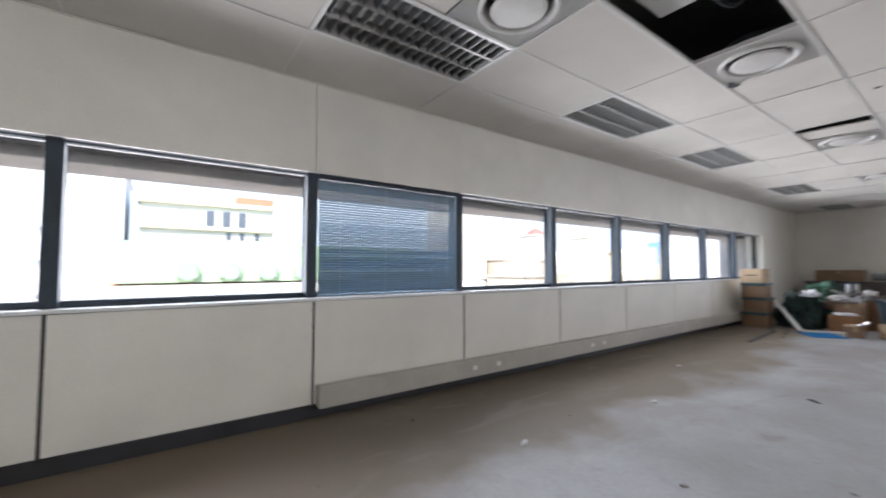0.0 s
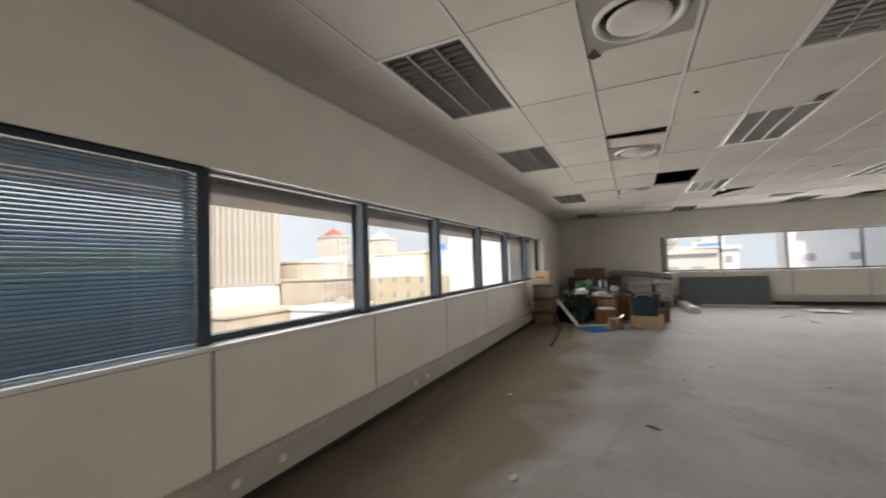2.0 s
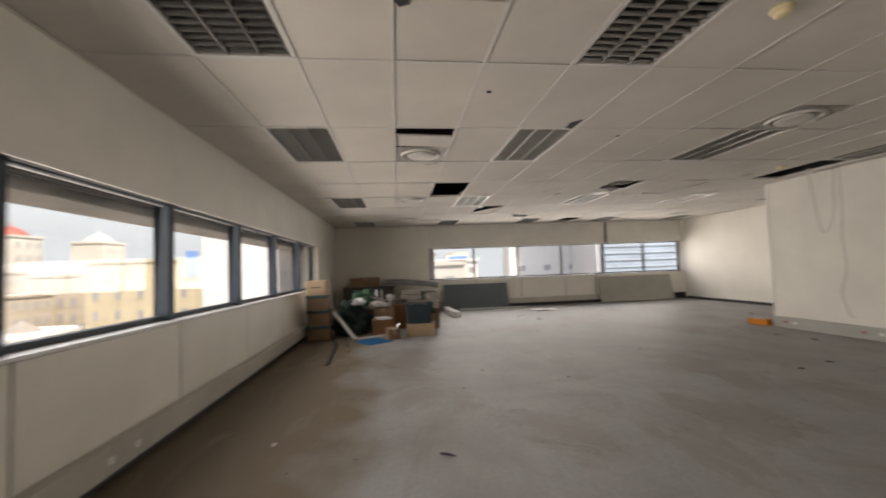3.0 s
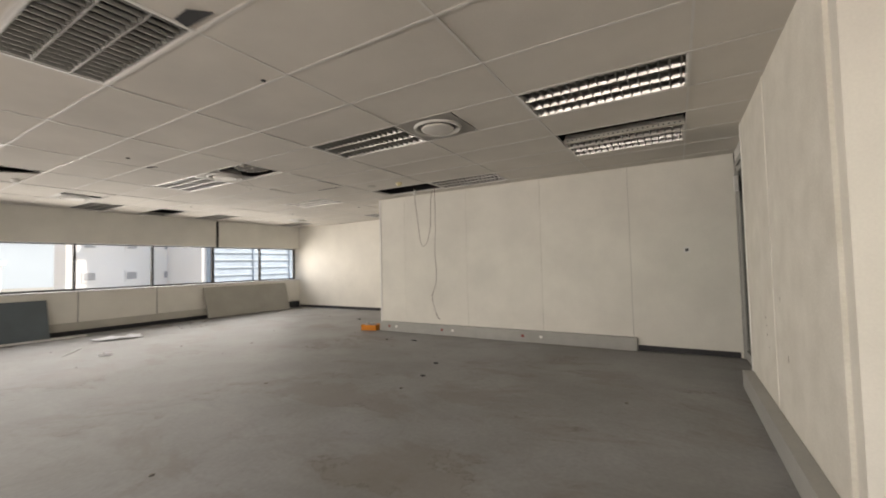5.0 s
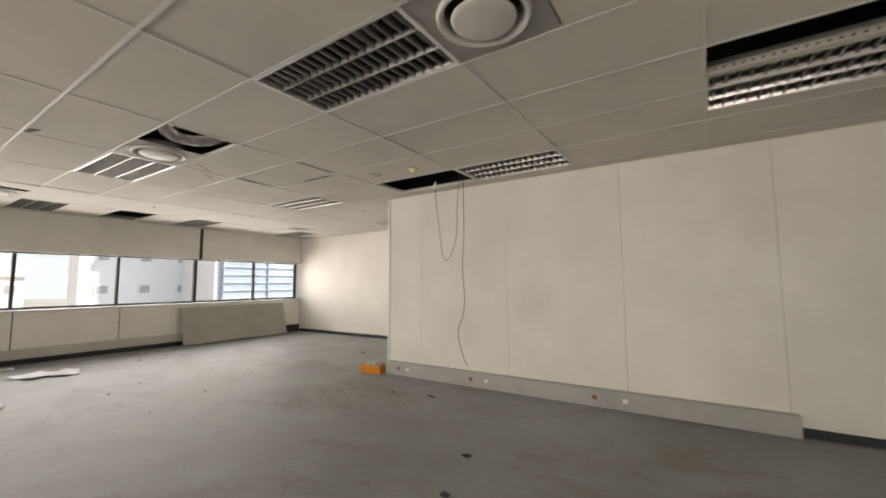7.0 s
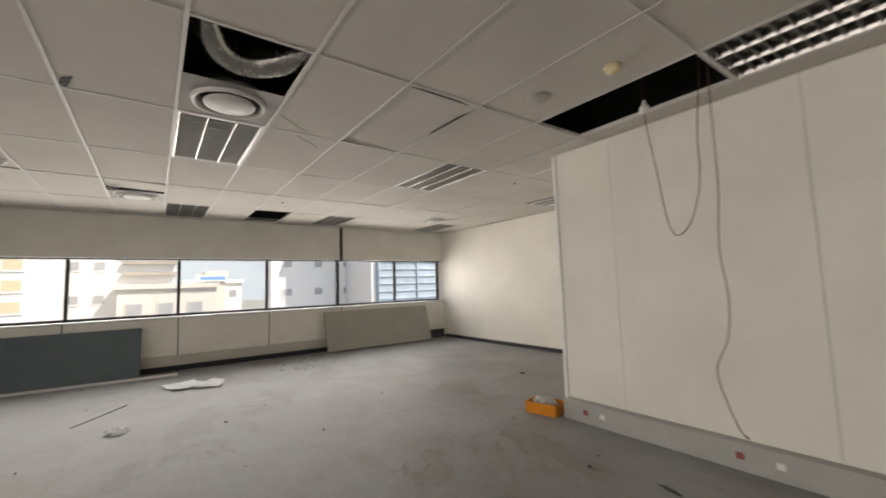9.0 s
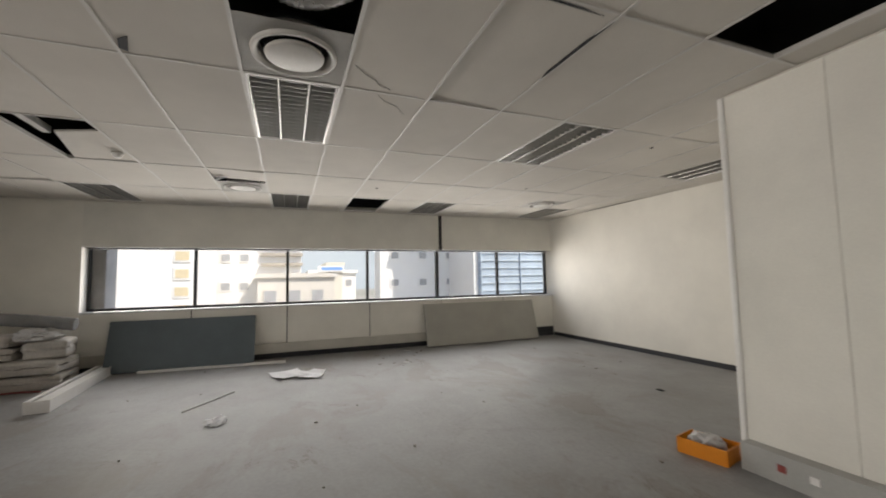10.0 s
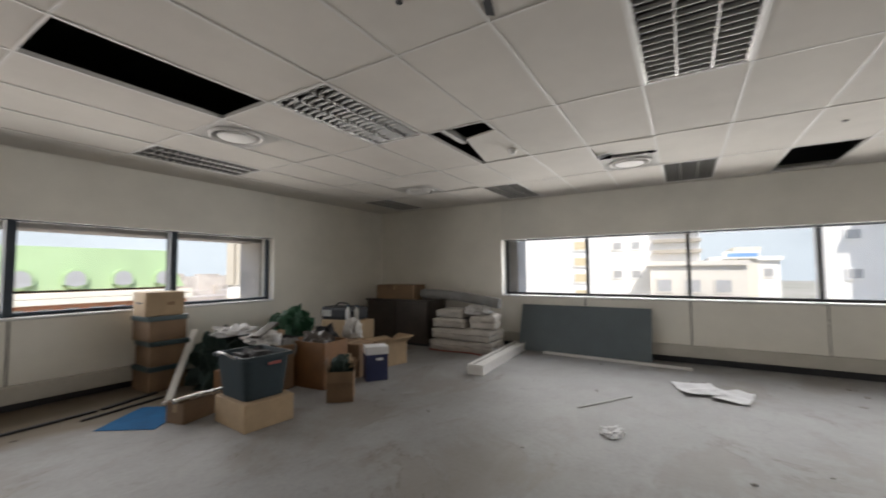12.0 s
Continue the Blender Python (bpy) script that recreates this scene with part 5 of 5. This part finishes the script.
for i in range(8):
    d = piece("dormer", dormer_me, g, (3.0 + 3.8 * i, 48.1, 0.25))
    piece("pane", dormer_pane, d, (0, 0, 0))
bands = building(-1.5, 14.5, 64, 76, 10.0, M_CREAM, "cream office block with yellow bands behind the green roof", "s", 3, 1, 0.75, 2.6, (1.0, 2.2), 6.3, 2.0, winmat=M_GLOOM)
for z in (9.85, 6.5):
    part("band", one(-1.7, 14.7, 63.6, 64, z, z + 0.4), M_YELLOW, bands, "pale yellow band")
small_pane = mesh_of("pane", one(-0.3, 0.3, -0.1, 0.0, 0, 1.0), M_GLOOM)
for x in (8.6, 10.3, 12.3):
    piece("pane", small_pane, bands, (x, 64, 5.3))
part("parapet", one(9.6, 14.5, 63.7, 66, 10.5, 11.5, 0.05), M_BRICK, bands, "orange roof parapet")
building(-26, -3.02, 62.5, 76, 13, M_PALE, "white plastered block with small windows", "s", 3, 4, 7.0, 3.8, (0.75, 0.55), -10.5, 1.65)
building(-30, -8.9, 34, 35.5, 5.6, M_CREAM, "cream painted block with a parapet and small windows", "s", 5, 1, 0.7, 3.0, (0.5, 1.1), -13.3, 0.98)

# ribbed tower
tw = thing("ribbed_tower", "beige high-rise of tall vertical ribs", "building", pose(74, 95, 0, 0, 0, -38))
part("wall", one(-8.0, 8.0, 0, 16, -2.0, 46), M_SHADE, tw)
part("base", one(-8.6, 8.6, -0.8, 17, GROUND, -4.2), M_CREAM, tw, "beige podium")
part("collar", one(-8.4, 8.4, -0.5, 16.4, -4.2, -1.9), M_PALE, tw, "pale band")
rib_me = mesh_of("rib", one(-0.5, 0.5, -0.9, 0.1, -2.0, 46.5), M_RIB)
for i in range(12):
    piece("rib", rib_me, tw, (-7.5 + 15.0 * i / 11, 0, 0))
for s in (-1, 1):
    part("corner_pier", one(s * 7.9 - 0.9, s * 7.9 + 0.9, -1.0, 16.2, -2.0, 46.8), M_RIB, tw)
building(52, 72, 72, 90, -7.4, M_SUNNY, "low tan podium with flat roof", "s", 0)
low_hall = building(66, 84, 58, 70, -7.2, M_PALE, "low white flat-roofed hall with a grey pyramid skylight", "s", 0)
bm = bmesh.new()
bmesh.ops.create_cone(bm, cap_ends=True, segments=4, radius1=2.6, radius2=0.1, depth=2.0, matrix=Matrix.Translation((76, 64, -5.7)) @ Matrix.Rotation(radians(45), 4, "Z"))
part("skylight", bm, M_SHADE, low_hall, "grey pyramid skylight")
building(84, 103, 86, 100, 3.6, M_SUNNY, "cream stone block with a stepped roofline", "s", 8, 4, 1.0, 3.0, (0.8, 1.5))
building(78, 92, 72, 86, -1.2, M_SUNNY, "cream office block with plain wall", "s", 6, 2, 1.0, 3.0, (0.9, 1.4))


def domed(x, y, r, z, material, label):
    b = building(x - r, x + r, y - r, y + r, z, M_CREAM, label, "s", 3, 3, 1.0, 3.4, (0.7, 1.8))
    b2 = bmesh.new()
    ring(b2, [(r * 0.85, z), (r * 0.85, z + 0.6), (r * 0.78, z + 1.2), (r * 0.58, z + 2.0), (r * 0.3, z + 2.7), (0.2, z + 3.1), (0.12, z + 4.0), (0.001, z + 4.1)], 20, (x, y, 0))
    part("dome", b2, material, b, "red dome" if material is M_DOME else "cream dome")


domed(114, 99, 4.0, 13.0, M_DOME, "cream tower with a red dome")
domed(122, 84, 4.0, 11.5, M_CREAM, "cream tower with a cream dome")
building(96, 128, 62, 80, 2.6, M_SUNNY, "white classical block with pilasters", "w", 7, 3, 1.2, 3.4, (0.9, 1.9))
building(78, 96, 38, 56, 4.4, M_YELLOW, "yellow painted block with a blue sign", "w", 5, 3, 1.6, 3.4, (0.8, 1.5))
solid("street_sign", one(-0.15, 0.15, -0.95, 0.95, 0, 4.4, 0.05), M_SIGN, "large blue sign board on a yellow building", "sign", m=pose(77.6, 38.3, 1.7))
building(60, 74, 20, 26, 7.5, M_SUNNY, "cream block with a column of dark openings", "w", 1, 5, 2.0, 2.6, (1.2, 1.0))

# east side
building(46, 58, 5.5, 22, 14, M_PALE, "white apartment block with stacked balconies", "w", 2, 12, 1.0, 1.5, (1.0, 0.75), 6.2, 6.0, winmat=M_YELLOW)
building(60, 76, -3.6, 10, 11, M_PALE, "white office block with brown louvre bands", "w", 2, 2, 6.35, 3.4, (0.9, 0.85), 2.8, 1.98)
lv2 = thing("louvre_band", "brown sun louvres on a white wall", "facade", pose(59.7, -1.6, 0))
for z in (1.9, 3.2, 4.4, 5.6):
    part("slat", one(-0.25, 0.25, -2.2, 2.6, z, z + 0.4, 0.03), M_SHADE, lv2)
building(57.5, 59.9, -7.45, 1.2, 1.75, M_STONE, "low beige block with square windows", "w", 3, 2, 1.52, 3.4, (1.3, 1.26), -5.45, 2.64)
sg = thing("street_sign", "small white and blue sign board on a roof", "sign", pose(65.8, -7.8, 2.55))
part("board", one(-0.1, 0.1, -1.8, 1.8, 0, 0.85, 0.03), M_PALE, sg, "white board")
part("stripe", one(-0.106, -0.1, -1.6, 1.3, 0.22, 0.66), M_SIGN, sg, "blue stripe")
building(70, 84, -12, -5.2, 2.4, M_PALE, "cluttered pale rooftops with small plant rooms", "w", 3, 1, 1.0, 3.0, (0.9, 1.0))
building(66, 76, -9.4, -7.4, 3.4, M_CREAM, "small rooftop plant room", "w", 0)
building(44, 46.5, -21.5, -10.2, 8, M_PALE, "white block with a slanting shadow and small windows", "w", 4, 6, 1.5, 2.6, (0.7, 0.6), winmat=M_WIN)
building(38.2, 44, -18.4, -17.2, 13, M_PALE, "slim white lift tower of an office block", "w", 0)
gb = building(38, 52, -34, -17.6, 8, M_BLUEGLASS, "blue glass office block with white floor bands", "w", 0)
for j in range(20):
    part("floor_band", one(37.9, 38.0, -34, -17.6, 7.4 - 0.66 * j, 7.48 - 0.66 * j), M_BAND, gb, "pale floor band")
for i in range(5):
    part("fin", one(37.85, 38.0, -33.8 + 4.0 * i, -33.72 + 4.0 * i, GROUND, 8), M_BLUEGLASS, gb)

# small far roofs
random.seed(33)
roofs = bmesh.new()
for i in range(260):
    an, ds = radians(random.uniform(12, 85)), random.uniform(130, 800)
    x, y, s = 5 + ds * math.cos(an), ds * math.sin(an), random.uniform(5, 14)
    bx(roofs, x - s, x + s, y - s * 0.7, y + s * 0.7, GROUND, GROUND + random.uniform(4, 16) + ds * 0.012)
solid("far_houses", roofs, M_FAR, "pale houses of the far city", "houses", "stuff")
hill = bmesh.new()
nx, ny = 90, 12
grid = []
for i in range(nx + 1):
    an = radians(-15 + 135 * i / nx)
    row = []
    for j in range(ny + 1):
        ds = 1100 + 1500 * j / ny
        hgt = (j / ny) ** 1.3 * (640 + 150 * noise.noise(Vector((an * 3.1, 0.3, 0))) + 60 * noise.noise(Vector((an * 11, j * 0.4, 2)))) * (1 if j < ny else 0.97)
        row.append(hill.verts.new((ds * math.cos(an), ds * math.sin(an), GROUND - 1.5 + hgt)))
    grid.append(row)
for i in range(nx):
    for j in range(ny):
        f = hill.faces.new((grid[i][j], grid[i + 1][j], grid[i + 1][j + 1], grid[i][j + 1]))
        f.smooth = True
solid("backdrop_mountain", hill, M_HILL, "mountain behind the city, haze put into its blue-green colour", "mountain", "structure")
